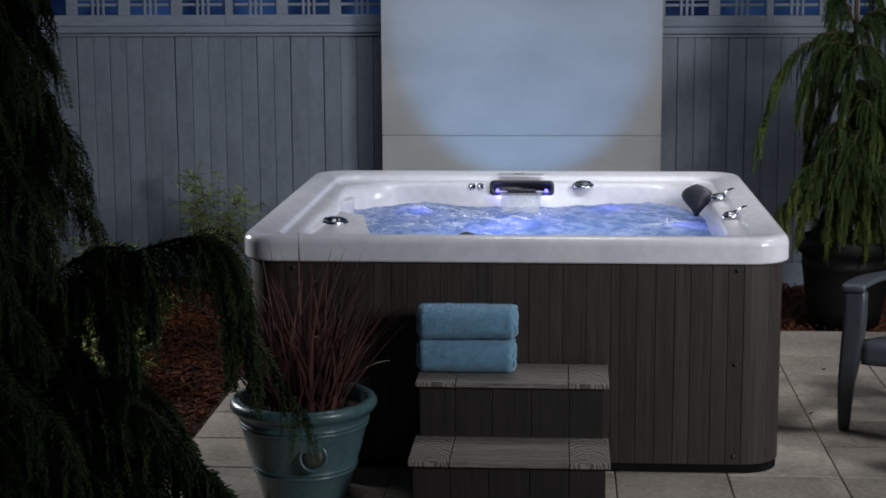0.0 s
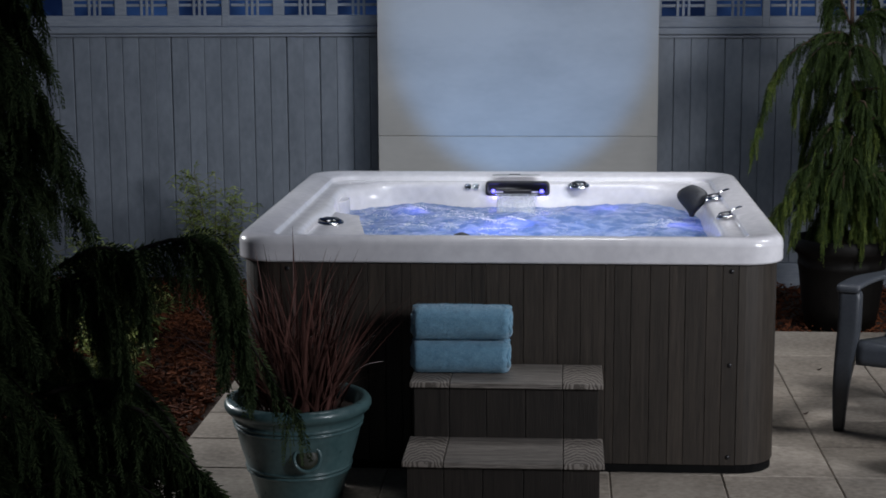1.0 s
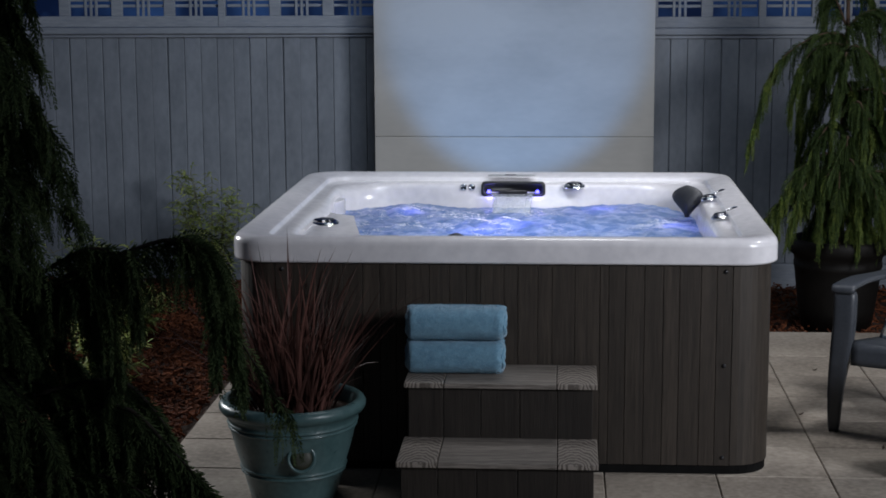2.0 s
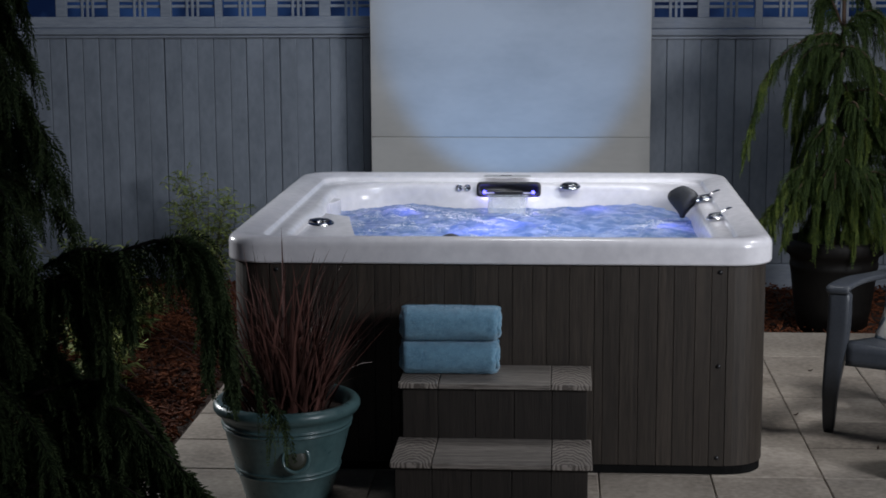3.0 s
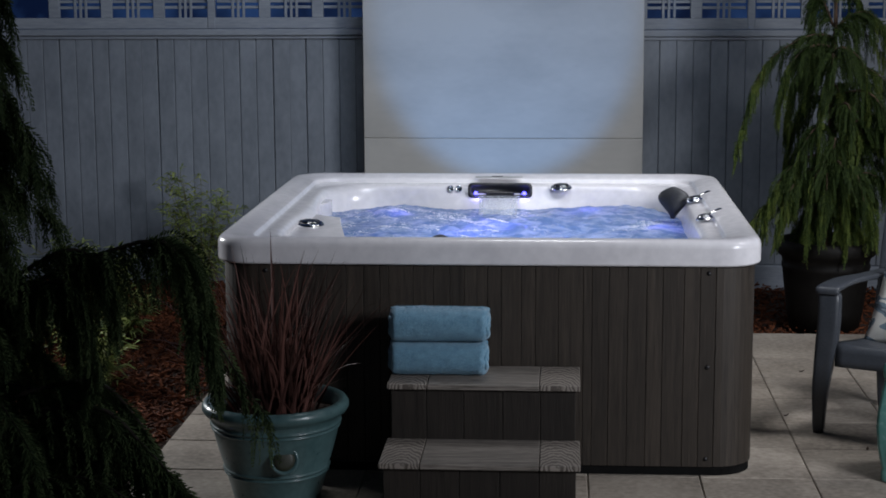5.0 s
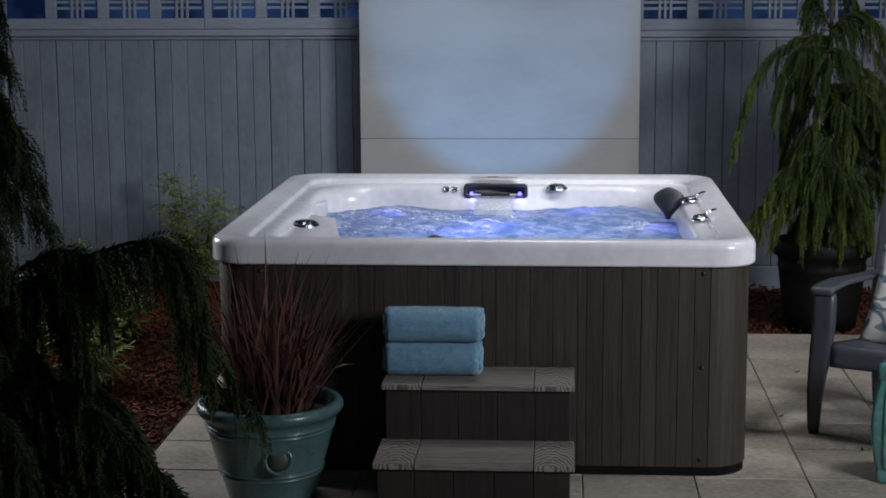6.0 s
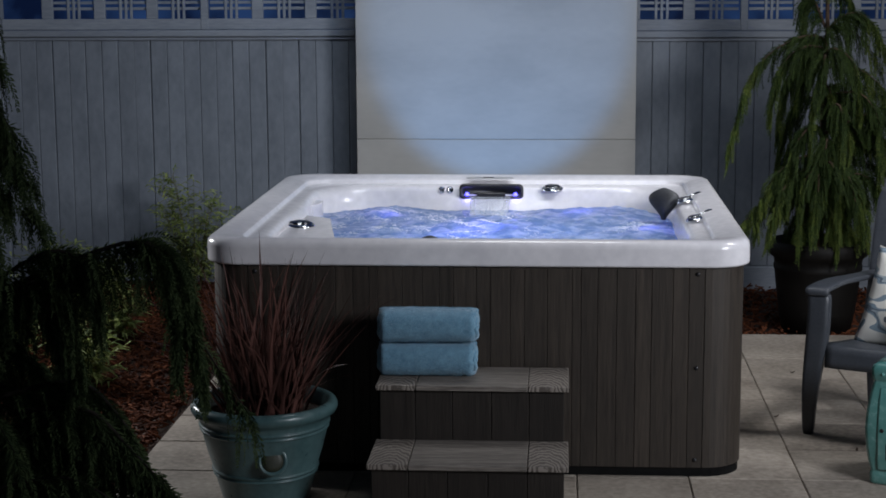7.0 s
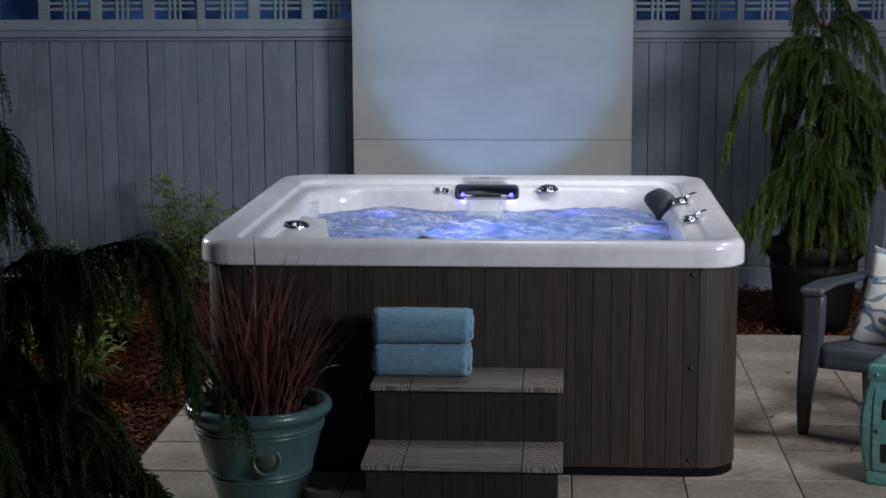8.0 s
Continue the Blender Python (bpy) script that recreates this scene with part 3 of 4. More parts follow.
# ---- towels ----
def towel(name, m, label, width, hy, hz, seed):
    """A thick towel rolled flat: rounded, lumpy body with coiled layers at its ends."""
    t = thing(name, m, label, "towel", "rolled towels on the step")
    rows = []
    cols, sides = 44, 56
    for i in range(cols + 1):
        f = i / cols
        x = -width / 2 + width * f
        edge = min(1, (0.55 + 0.45 * (1 - (1 - min(1, min(f, 1 - f) / 0.06)) ** 2)))
        ring = []
        for k in range(sides):
            a = 2 * math.pi * k / sides
            c, s = math.cos(a), math.sin(a)
            sup = (abs(c) ** 2.4 + abs(s) ** 2.4) ** (-1 / 2.4)
            lump = 1 + 0.035 * noise.noise((x * 7, c * 1.2 + seed, s * 1.2)) + 0.022 * noise.noise((x * 30, c * 5 + seed, s * 5)) + 0.012 * noise.noise((x * 90, c * 14 + seed, s * 14))
            ring.append((x + 0.006 * noise.noise((c * 3, s * 3, seed + f)), hy * c * sup * edge * lump, hz * (1 + s * sup * (0.6 + 0.4 * edge) * lump)))
        rows.append(ring)
    part("roll", loft(rows, True, True, True), TOWEL, t, smooth=True)
    rnd = random.Random(int(seed))
    verts, faces = [], []
    for _ in range(12000):
        i, k = rnd.randrange(1, cols), rnd.randrange(sides)
        p = Vector(rows[i][k]).lerp(Vector(rows[i + 1 if i < cols else i][(k + 1) % sides]), rnd.random()) + Vector((rnd.uniform(-0.004, 0.004), 0, 0))
        out = (Vector((0, p.y, p.z - hz)).normalized() + Vector((rnd.gauss(0, 0.5), rnd.gauss(0, 0.5), rnd.gauss(0, 0.5)))).normalized()
        across = out.cross(Vector((rnd.gauss(0, 1), rnd.gauss(0, 1), rnd.gauss(0, 1)))).normalized() * 0.0011
        q = len(verts)
        verts += [tuple(p - across), tuple(p + across), tuple(p + out * rnd.uniform(0.002, 0.0048))]
        faces.append((q, q + 1, q + 2))
    tagged(from_lists("nap", verts, faces, TOWEL, t), kind="stuff")
    for side in (-1, 1):
        pts = []
        for k in range(64):
            f = k / 63
            a = 2 * math.pi * 2.2 * f
            r = 0.22 + 0.70 * f
            pts.append((side * (width / 2 - 0.004 + 0.003 * math.sin(k)), hy * r * math.cos(a) * 0.95, hz * (1 + r * math.sin(a) * 0.93)))
        part("rolled_edge", tube(pts, [0.0085] * 64, 8), TOWEL, t, smooth=True)
    return t


towel("towel", pose(-0.175, -0.130, 0.430), "blue terry towel, rolled, lying on the upper step", 0.362, 0.072, 0.0640, 3.0)
towel("towel", pose(-0.171, -0.132, 0.557), "blue terry towel, rolled, on top of the other", 0.366, 0.073, 0.0635, 8.0)


# ---- potted burgundy grass ----
pot = thing("flower_pot", pose(-0.765, -0.31, 0), "round teal glazed flower pot with banded sides", "flower pot")
prof = [(0.150, 0.0), (0.158, 0.0), (0.166, 0.03), (0.186, 0.10)]
for zc, rc in ((0.108, 0.189), (0.124, 0.1935)):
    prof += [(rc - 0.0015, zc - 0.0062), (rc, zc - 0.005), (rc + 0.0045, zc - 0.0015), (rc + 0.0045, zc + 0.0015), (rc, zc + 0.005), (rc - 0.0005, zc + 0.0062)]
prof += [(0.212, 0.19), (0.2315, 0.268)]
for zc, rc in ((0.276, 0.2335), (0.292, 0.2375)):
    prof += [(rc - 0.0015, zc - 0.0062), (rc, zc - 0.005), (rc + 0.0045, zc - 0.0015), (rc + 0.0045, zc + 0.0015), (rc, zc + 0.005), (rc - 0.0005, zc + 0.0062)]
prof += [(0.243, 0.318), (0.250, 0.325), (0.262, 0.331), (0.270, 0.345), (0.270, 0.358), (0.262, 0.370), (0.248, 0.376), (0.236, 0.372), (0.229, 0.362), (0.222, 0.32), (0.16, 0.05)]
part("body", lathe(prof, 64, None, True, True), POT, pot, smooth=True)
part("medallion", lathe([(0.054, -0.004), (0.054, 0.005), (0.050, 0.010), (0.044, 0.010), (0.041, 0.003), (0.030, 0.003), (0.020, 0.005), (0.002, 0.006)], 32, None, False, True), POT, pot, "raised round emblem", True, pose(0.062, -0.207, 0.198, 76, 0, 16))
part("emblem_centre", lathe([(0.040, 0.0), (0.039, 0.0055), (0.024, 0.008), (0.002, 0.009)], 28, None, False, True), OLIVE, pot, "dark olive centre of the emblem", True, pose(0.062, -0.207, 0.198, 76, 0, 16))
part("soil", lathe([(0.222, 0.320), (0.15, 0.326), (0.002, 0.330)], 32, None, False, True), SOIL, pot, "dark potting soil", True)

grass = thing("fountain_grass", pose(-0.765, -0.31, 0.345), "arching burgundy fountain grass in the teal pot", "plant")
verts, faces = [], []
rnd = random.Random(7)
for k in range(340):
    az, out = rnd.uniform(0, 2 * math.pi), rnd.random() ** 0.7
    base = Vector((0.13 * out * math.cos(az), 0.13 * out * math.sin(az), -0.06))
    az += rnd.gauss(0, 1.1)
    length = rnd.uniform(0.28, 0.74) * (1.06 - 0.2 * out)
    lean, droop = min(0.75, abs(rnd.gauss(0, 0.36))) + 0.03, rnd.uniform(0.0, 0.50) * rnd.random()
    dirv = Vector((math.cos(az) - 0.12, math.sin(az), 0))
    sidev = Vector((-math.sin(az), math.cos(az), 0))
    twist, sway = rnd.uniform(-1.6, 1.6), rnd.gauss(0, 0.10)
    width = rnd.uniform(0.0040, 0.0112)
    n0 = len(verts)
    seg = 7
    for i in range(seg + 1):
        f = i / seg
        p = base + dirv * (length * (lean * f + droop * 0.9 * f ** 2.6)) + sidev * length * sway * f * f + Vector((0, 0, length * (f * (1 - 0.30 * lean) - droop * 0.75 * f ** 3)))
        w = width * (1 - f) ** 0.6 * (0.75 + 0.5 * math.sin(math.pi * min(1, f + 0.25)))
        u = (sidev * math.cos(twist * f) + Vector((0, 0, 1)) * 0.3 * math.sin(twist * f)).normalized()
        verts += [tuple(p - u * w), tuple(p + dirv * w * 0.5), tuple(p + u * w)]
    for i in range(seg):
        a = n0 + 3 * i
        faces += [(a, a + 1, a + 4, a + 3), (a + 1, a + 2, a + 5, a + 4)]
tagged(from_lists("blades", verts, faces, GRASS, grass), kind="stuff")


# ---- weeping conifers ----
def spray(verts, faces, rnd, start, heading, length, leaf=0.034, step=0.013, width=0.0035):
    """A hanging twig with short scale leaves along both sides."""
    p, d = Vector(start), Vector(heading).normalized()
    count = max(4, int(length / step))
    side = d.cross(Vector((rnd.gauss(0, 1), rnd.gauss(0, 1), 0.2))).normalized()
    for i in range(count):
        f = i / count
        d = (d + Vector((rnd.gauss(0, 0.05), rnd.gauss(0, 0.05), -0.10))).normalized()
        p = p + d * step
        side = (side - d * side.dot(d)).normalized()
        l = leaf * (1 - 0.65 * f) * rnd.uniform(0.7, 1.2)
        for s in (-1, 1):
            out = (d * 0.85 + side * s * 0.62 + Vector((rnd.gauss(0, 0.20), rnd.gauss(0, 0.20), rnd.gauss(0, 0.15)))).normalized()
            across = out.cross(side.cross(d)).normalized() * width
            lift = side.cross(d) * width * 0.6
            k = len(verts)
            verts += [tuple(p - across * 0.5), tuple(p + out * l * 0.5 - across + lift), tuple(p + out * l), tuple(p + out * l * 0.5 + across + lift)]
            faces.append((k, k + 1, k + 2, k + 3))


def limb_path(base, az, length, rise, drop, count=12, bend=0.0):
    pts = []
    for i in range(count + 1):
        f = i / count
        a = az + bend * f
        pts.append(Vector(base) + Vector((math.cos(a) * length * f, math.sin(a) * length * f, rise * f - drop * f ** 2.4)))
    return pts


def conifer(name, m, label, mat, height, limbs, seed, trunk_r=0.035, hang=(0.10, 0.30), density=3, tilt=0.0, leaf=0.034, width=0.0035, boughs=(), bark=None):
    bark = bark or BARK
    t = thing(name, m, label, "tree")
    rnd = random.Random(seed)
    spine = [(0.05 * noise.noise((z * 1.3, seed, 0)) + tilt * z, 0.05 * noise.noise((z * 1.3, seed, 5)), z) for z in [height * i / 14 for i in range(15)]]
    part("trunk", tube(spine, [trunk_r * (1 - 0.85 * i / 14) for i in range(15)], 10), BARK, t, "rough brown trunk", True)
    verts, faces = [], []
    tip_verts, tip_faces = [], []
    paths = []
    for z, az, length, rise, drop, bend in limbs:
        f = min(1, z / height) * 14
        i = min(13, int(f))
        a, c = Vector(spine[i]), Vector(spine[i + 1])
        base = a.lerp(c, f - i)
        paths.append((limb_path(base, radians(az), length, rise, drop, 14, bend), length))
    for corners, thin in boughs:
        knots = [Vector(p) for p in corners]
        path = []
        for i in range(15):
            f = i / 14 * (len(knots) - 1)
            k = min(len(knots) - 2, int(f))
            a, c = knots[max(0, k - 1)], knots[min(len(knots) - 1, k + 2)]
            u = f - k
            path.append(knots[k] * (2 * u ** 3 - 3 * u * u + 1) + knots[k + 1] * (3 * u * u - 2 * u ** 3) + (knots[k + 1] - a) * 0.5 * (u ** 3 - 2 * u * u + u) + (c - knots[k]) * 0.5 * (u ** 3 - u * u))
        paths.append((path, 0.9 if not thin else 0.3))
    for path, length in paths:
        part("limb", tube(path, [max(0.0016, 0.008 * (1 - i / 15)) * (0.6 + length * 0.5) for i in range(15)], 5), bark, t, smooth=True)
        for i in range(2, 15):
            for _ in range({0.3: 3, 0.9: density + 6}.get(length, density)):
                q = path[i - 1].lerp(path[i], rnd.random())
                d = (path[i] - path[i - 1]).normalized()
                w = rnd.gauss(0, 0.45)
                h = d * rnd.uniform(0.2, 0.8) + Vector((-d.y * w, d.x * w, -0.40 + rnd.uniform(-0.40, 0.60)))
                young = i > 8 and rnd.random() < 0.65
                spray(tip_verts if young else verts, tip_faces if young else faces, rnd, q, h, rnd.uniform(*hang) * (1.15 - 0.3 * i / 14), leaf, leaf * 0.29, width)
    tagged(from_lists("crown", verts, faces, mat, t, "drooping feathery green sprays"), kind="stuff")
    tagged(from_lists("young_growth", tip_verts, tip_faces, CONIFER_TIP if mat == CONIFER else mat, t, "lighter green young sprays"), kind="stuff")
    return t


rnd = random.Random(21)
limbs = []
for k in range(11):
    z = 0.42 + 0.78 * (k / 10)
    limbs.append((z, 90 + rnd.uniform(-85, 85), rnd.uniform(0.16, 0.30), rnd.uniform(0.03, 0.10), rnd.uniform(0.22, 0.40), rnd.uniform(-0.4, 0.4)))
for k in range(8):
    limbs.append((1.50 + 0.08 * k, k * 137.5, rnd.uniform(0.12, 0.20), 0.05, rnd.uniform(0.15, 0.25), 0.0))
for z, az, reach in ((0.56, 250, 0.24), (0.52, 290, 0.26), (0.50, 215, 0.28), (0.48, 320, 0.26), (0.62, 270, 0.26), (0.80, 300, 0.22), (0.95, 275, 0.20)):
    limbs.append((z, az, reach, 0.08, rnd.uniform(0.16, 0.26), 0.1))
for k in range(16):
    limbs.append((0.20 + 0.022 * k, 180 + k * 137.5 % 180, rnd.uniform(0.14, 0.26), rnd.uniform(0.05, 0.12), rnd.uniform(0.12, 0.20), rnd.uniform(-0.4, 0.4)))
for z, az, reach in ((1.25, 350, 0.30), (1.05, 335, 0.34), (0.95, 10, 0.42), (0.80, 345, 0.46), (0.66, 330, 0.40), (0.70, 5, 0.48), (0.55, 350, 0.42)):
    limbs.append((z, az, reach, 0.10, rnd.uniform(0.22, 0.34), 0.1))
WEEPING = [([(0.0, 0.0, 0.58), (-0.14, -0.24, 0.60), (-0.26, -0.26, 0.52), (-0.33, -0.26, 0.40), (-0.37, -0.26, 0.26)], False),
           ([(0.0, 0.0, 0.72), (-0.10, -0.24, 0.76), (-0.18, -0.28, 0.66), (-0.21, -0.28, 0.52), (-0.21, -0.28, 0.40)], False),
           ([(0.0, 0.0, 0.90), (0.14, -0.20, 0.94), (0.24, -0.22, 0.84), (0.27, -0.22, 0.68), (0.27, -0.22, 0.58)], False),
           ([(0.0, 0.0, 0.45), (0.18, -0.15, 0.50), (0.28, -0.18, 0.42), (0.31, -0.18, 0.30)], False),
           ([(0.0, 0.0, 1.18), (-0.03, -0.08, 1.22), (-0.11, -0.08, 1.23), (-0.20, -0.08, 1.20), (-0.32, -0.08, 1.12), (-0.40, -0.08, 1.01), (-0.45, -0.08, 0.85), (-0.51, -0.08, 0.62)], False),
           ([(0.0, -0.05, 1.16), (-0.12, -0.18, 1.18), (-0.22, -0.20, 1.12), (-0.28, -0.20, 1.00), (-0.31, -0.20, 0.84)], False),
           ([(0.0, 0.0, 1.11), (-0.04, -0.28, 1.13), (-0.06, -0.28, 1.03), (-0.08, -0.28, 0.96), (-0.10, -0.28, 0.82), (-0.10, -0.28, 0.66)], False),
           ([(0.0, 0.0, 0.51), (-0.05, -0.23, 0.57), (-0.17, -0.23, 0.50), (-0.26, -0.23, 0.45), (-0.34, -0.23, 0.36), (-0.45, -0.23, 0.22)], False),
           ([(0.0, -0.05, 0.50), (-0.10, -0.20, 0.52), (-0.22, -0.28, 0.46), (-0.28, -0.30, 0.32), (-0.31, -0.30, 0.20)], False),
           ([(0.0, 0.0, 0.64), (-0.02, -0.31, 0.70), (-0.05, -0.31, 0.58), (-0.12, -0.31, 0.50), (-0.15, -0.31, 0.36), (-0.15, -0.31, 0.16)], False),
           ([(0.0, 0.0, 1.21), (0.01, -0.08, 1.27), (0.09, -0.08, 1.34), (0.18, -0.08, 1.34), (0.26, -0.08, 1.25), (0.36, -0.08, 1.05)], False),
           ([(0.0, 0.0, 1.11), (0.01, -0.21, 1.17), (0.10, -0.21, 1.12), (0.15, -0.21, 1.00), (0.16, -0.21, 0.88)], False),
           ([(0.0, 0.0, 0.70), (0.08, -0.13, 0.76), (0.19, -0.13, 0.81), (0.28, -0.13, 0.85), (0.40, -0.13, 0.85), (0.49, -0.13, 0.70)], False),
           ([(0.0, 0.0, 0.62), (0.12, -0.10, 0.70), (0.26, -0.12, 0.72), (0.36, -0.12, 0.62), (0.40, -0.12, 0.48)], False),
           ([(0.0, 0.0, 0.51), (0.01, -0.23, 0.57), (0.12, -0.23, 0.51), (0.18, -0.23, 0.36), (0.21, -0.23, 0.24)], False),
           ([(0.0, 0.0, 0.89), (-0.09, 0.12, 0.88), (-0.16, 0.12, 0.79), (-0.21, 0.12, 0.60), (-0.22, 0.12, 0.48)], False),
           ([(0.0, 0.0, 1.27), (-0.06, 0.02, 1.41), (-0.10, 0.02, 1.37), (-0.11, 0.02, 1.26)], False),
           ([(0.0, 0.0, 0.52), (0.0, -0.31, 0.58), (0.03, -0.31, 0.50), (0.05, -0.31, 0.36), (0.05, -0.31, 0.15)], False),
           ([(0.0, 0.0, 0.52), (-0.05, -0.26, 0.56), (-0.06, -0.33, 0.46), (-0.07, -0.34, 0.36), (-0.08, -0.34, 0.25)], False),
           ([(0.0, 0.0, 0.46), (0.10, -0.24, 0.50), (0.13, -0.30, 0.40), (0.15, -0.31, 0.32), (0.17, -0.31, 0.23)], False),
           ([(0.0, 0.0, 0.82), (0.04, -0.26, 0.88), (0.06, -0.30, 0.78), (0.06, -0.30, 0.64), (0.05, -0.30, 0.54)], False),
           ([(0.0, 0.0, 1.02), (-0.12, 0.05, 1.06), (-0.19, 0.05, 0.98), (-0.22, 0.05, 0.84), (-0.23, 0.05, 0.72)], False)]
conifer("weeping_conifer", pose(1.73, 2.93, 0.34), "green weeping conifer standing in a dark round planter", CONIFER, 2.2, limbs, 21, 0.022, (0.07, 0.21), 5, 0.0, 0.027, 0.0025, WEEPING)

planter = thing("tree_planter", pose(1.725, 2.90, -0.03), "dark bronze round planter with a rolled rim", "planter")
prof = [(0.20, 0.0), (0.225, 0.0), (0.25, 0.10), (0.275, 0.25), (0.283, 0.30), (0.288, 0.305), (0.288, 0.325), (0.283, 0.33), (0.290, 0.36), (0.318, 0.375), (0.332, 0.395), (0.332, 0.425), (0.318, 0.442), (0.298, 0.446), (0.285, 0.435), (0.27, 0.40)]
prof = [(r * 0.826, z * 1.11) for r, z in prof]
part("body", lathe(prof, 56, None, True, True), BRONZE, planter, smooth=True)
part("soil", lathe([(0.226, 0.433), (0.13, 0.44), (0.002, 0.442)], 28, None, False, True), SOIL, planter)

# dark conifer close to the camera
rnd = random.Random(5)
OUTLINE = [(0.55, 0.70), (0.65, 0.60), (0.80, 0.46), (0.90, 0.36), (1.03, 0.37), (1.27, 0.44), (1.36, 0.43), (1.53, 0.37), (1.65, 0.335), (2.6, 0.30)]


def girth(z):
    """How far the dark conifer's crown reaches at a height."""
    for (z0, r0), (z1, r1) in zip(OUTLINE, OUTLINE[1:]):
        if z < z1:
            return r0 + (r1 - r0) * max(0, (z - z0) / (z1 - z0))
    return OUTLINE[-1][1]


limbs = []
for k in range(130):
    z = 0.55 + 2.15 * k / 129
    az = k * 137.5 + rnd.uniform(-20, 20)
    drop = rnd.uniform(0.20, 0.36)
    limbs.append((z, az, girth(z - drop) * rnd.uniform(0.78, 1.0), rnd.uniform(0.02, 0.08), drop, rnd.uniform(-0.3, 0.3)))
BOUGHS = [([(0.02, 0.0, 1.0), (0.30, 0.0, 1.20), (0.44, 0.0, 1.26), (0.51, 0.0, 1.20), (0.535, 0.0, 1.12)], False),
          ([(0.30, 0.0, 1.16), (0.48, 0.0, 1.235), (0.64, 0.0, 1.285), (0.72, 0.0, 1.24), (0.765, 0.0, 1.12), (0.80, 0.0, 1.02)], False),
          ([(0.64, 0.0, 1.285), (0.70, 0.04, 1.23), (0.76, 0.05, 1.08), (0.83, 0.04, 0.96), (0.89, 0.03, 0.87), (0.93, 0.02, 0.82)], True),
          ([(0.02, 0.0, 0.62), (0.30, 0.0, 0.78), (0.46, 0.0, 0.80), (0.58, 0.0, 0.74), (0.68, 0.0, 0.63), (0.76, 0.0, 0.54)], False),
          ([(0.02, 0.0, 0.55), (0.25, 0.05, 0.70), (0.42, 0.06, 0.74), (0.54, 0.06, 0.68), (0.64, 0.05, 0.58)], False),
          ([(0.02, 0.0, 0.50), (0.25, -0.05, 0.62), (0.45, -0.06, 0.66), (0.60, -0.06, 0.58), (0.70, -0.05, 0.48)], False),
          ([(0.62, 0.0, 1.27), (0.69, -0.02, 1.28), (0.74, -0.02, 1.20), (0.75, -0.02, 1.10), (0.75, -0.02, 1.02)], False),
          ([(0.69, 0.0, 1.27), (0.74, 0.02, 1.24), (0.78, 0.02, 1.14), (0.79, 0.02, 1.02), (0.80, 0.02, 0.96)], False),
          ([(0.28, 0.0, 1.14), (0.42, -0.03, 1.18), (0.47, -0.03, 1.10), (0.48, -0.03, 0.98), (0.47, -0.03, 0.88)], False),
          ([(0.20, 0.0, 1.08), (0.35, 0.04, 1.15), (0.41, 0.04, 1.06), (0.42, 0.04, 0.94), (0.41, 0.04, 0.86)], False),
          ([(0.25, 0.0, 0.86), (0.46, 0.03, 0.90), (0.57, 0.03, 0.81), (0.63, 0.03, 0.70), (0.66, 0.03, 0.62)], False),
          ([(0.30, 0.0, 0.82), (0.50, -0.03, 0.84), (0.62, -0.03, 0.73), (0.70, -0.03, 0.64), (0.75, -0.03, 0.58)], False)]
conifer("dark_weeping_conifer", pose(-1.43, -2.0, -0.05), "dark weeping conifer in deep shade", CONIFER_DARK, 2.8, limbs, 5, 0.04, (0.08, 0.21), 7, 0.0, 0.027, 0.0025, BOUGHS, BARK_SHADED)


# ---- shrubs in the mulch bed ----
def shrub(m, label, seed, stems, height, spread, leaf):
    t = thing("shrub", m, label, "shrub", "shrubs in the mulch bed")
    rnd = random.Random(seed)
    verts, faces = [], []

    def blade(p, d, l):
        u = d.cross(Vector((rnd.gauss(0, 0.5), rnd.gauss(0, 0.5), 1))).normalized()
        w = u.cross(d) * 0.12 * l
        k = len(verts)
        verts.extend([tuple(p), tuple(p + d * l * 0.45 + u * l * 0.085 + w), tuple(p + d * l - Vector((0, 0, l * 0.18))), tuple(p + d * l * 0.45 - u * l * 0.085 + w)])
        faces.append((k, k + 1, k + 2, k + 3))

    for s in range(stems):
        az = rnd.uniform(0, 2 * math.pi)
        h, out = height * rnd.uniform(0.55, 1.0), spread * rnd.uniform(0.2, 1.0)
        pts = [Vector((0.03 * math.cos(az) + math.cos(az) * out * f ** 1.6, 0.03 * math.sin(az) + math.sin(az) * out * f ** 1.6, h * f)) for f in [i / 8 for i in range(9)]]
        wood = tube(pts, [0.0045 * (1 - 0.8 * i / 8) for i in range(9)], 5)
        for i in range(2, 9):
            for _ in range(3):
                p = pts[i - 1].lerp(pts[i], rnd.random())
                a = rnd.uniform(0, 2 * math.pi)
                d = Vector((math.cos(a), math.sin(a), rnd.uniform(0.0, 0.7))).normalized()
                twig = rnd.uniform(0.05, 0.13)
                tube([p, p + d * twig], [0.0018, 0.001], 3, wood)
                for q in range(5):
                    a2 = rnd.uniform(0, 2 * math.pi)
                    blade(p + d * twig * (0.35 + 0.65 * q / 4), (d * 0.7 + Vector((math.cos(a2), math.sin(a2), rnd.uniform(-0.3, 0.4)))).normalized(), leaf * rnd.uniform(0.7, 1.25))
        part("stem", wood, STEM, t)
    tagged(from_lists("leaves", verts, faces, NANDINA, t, "narrow light green leaves"), kind="stuff")


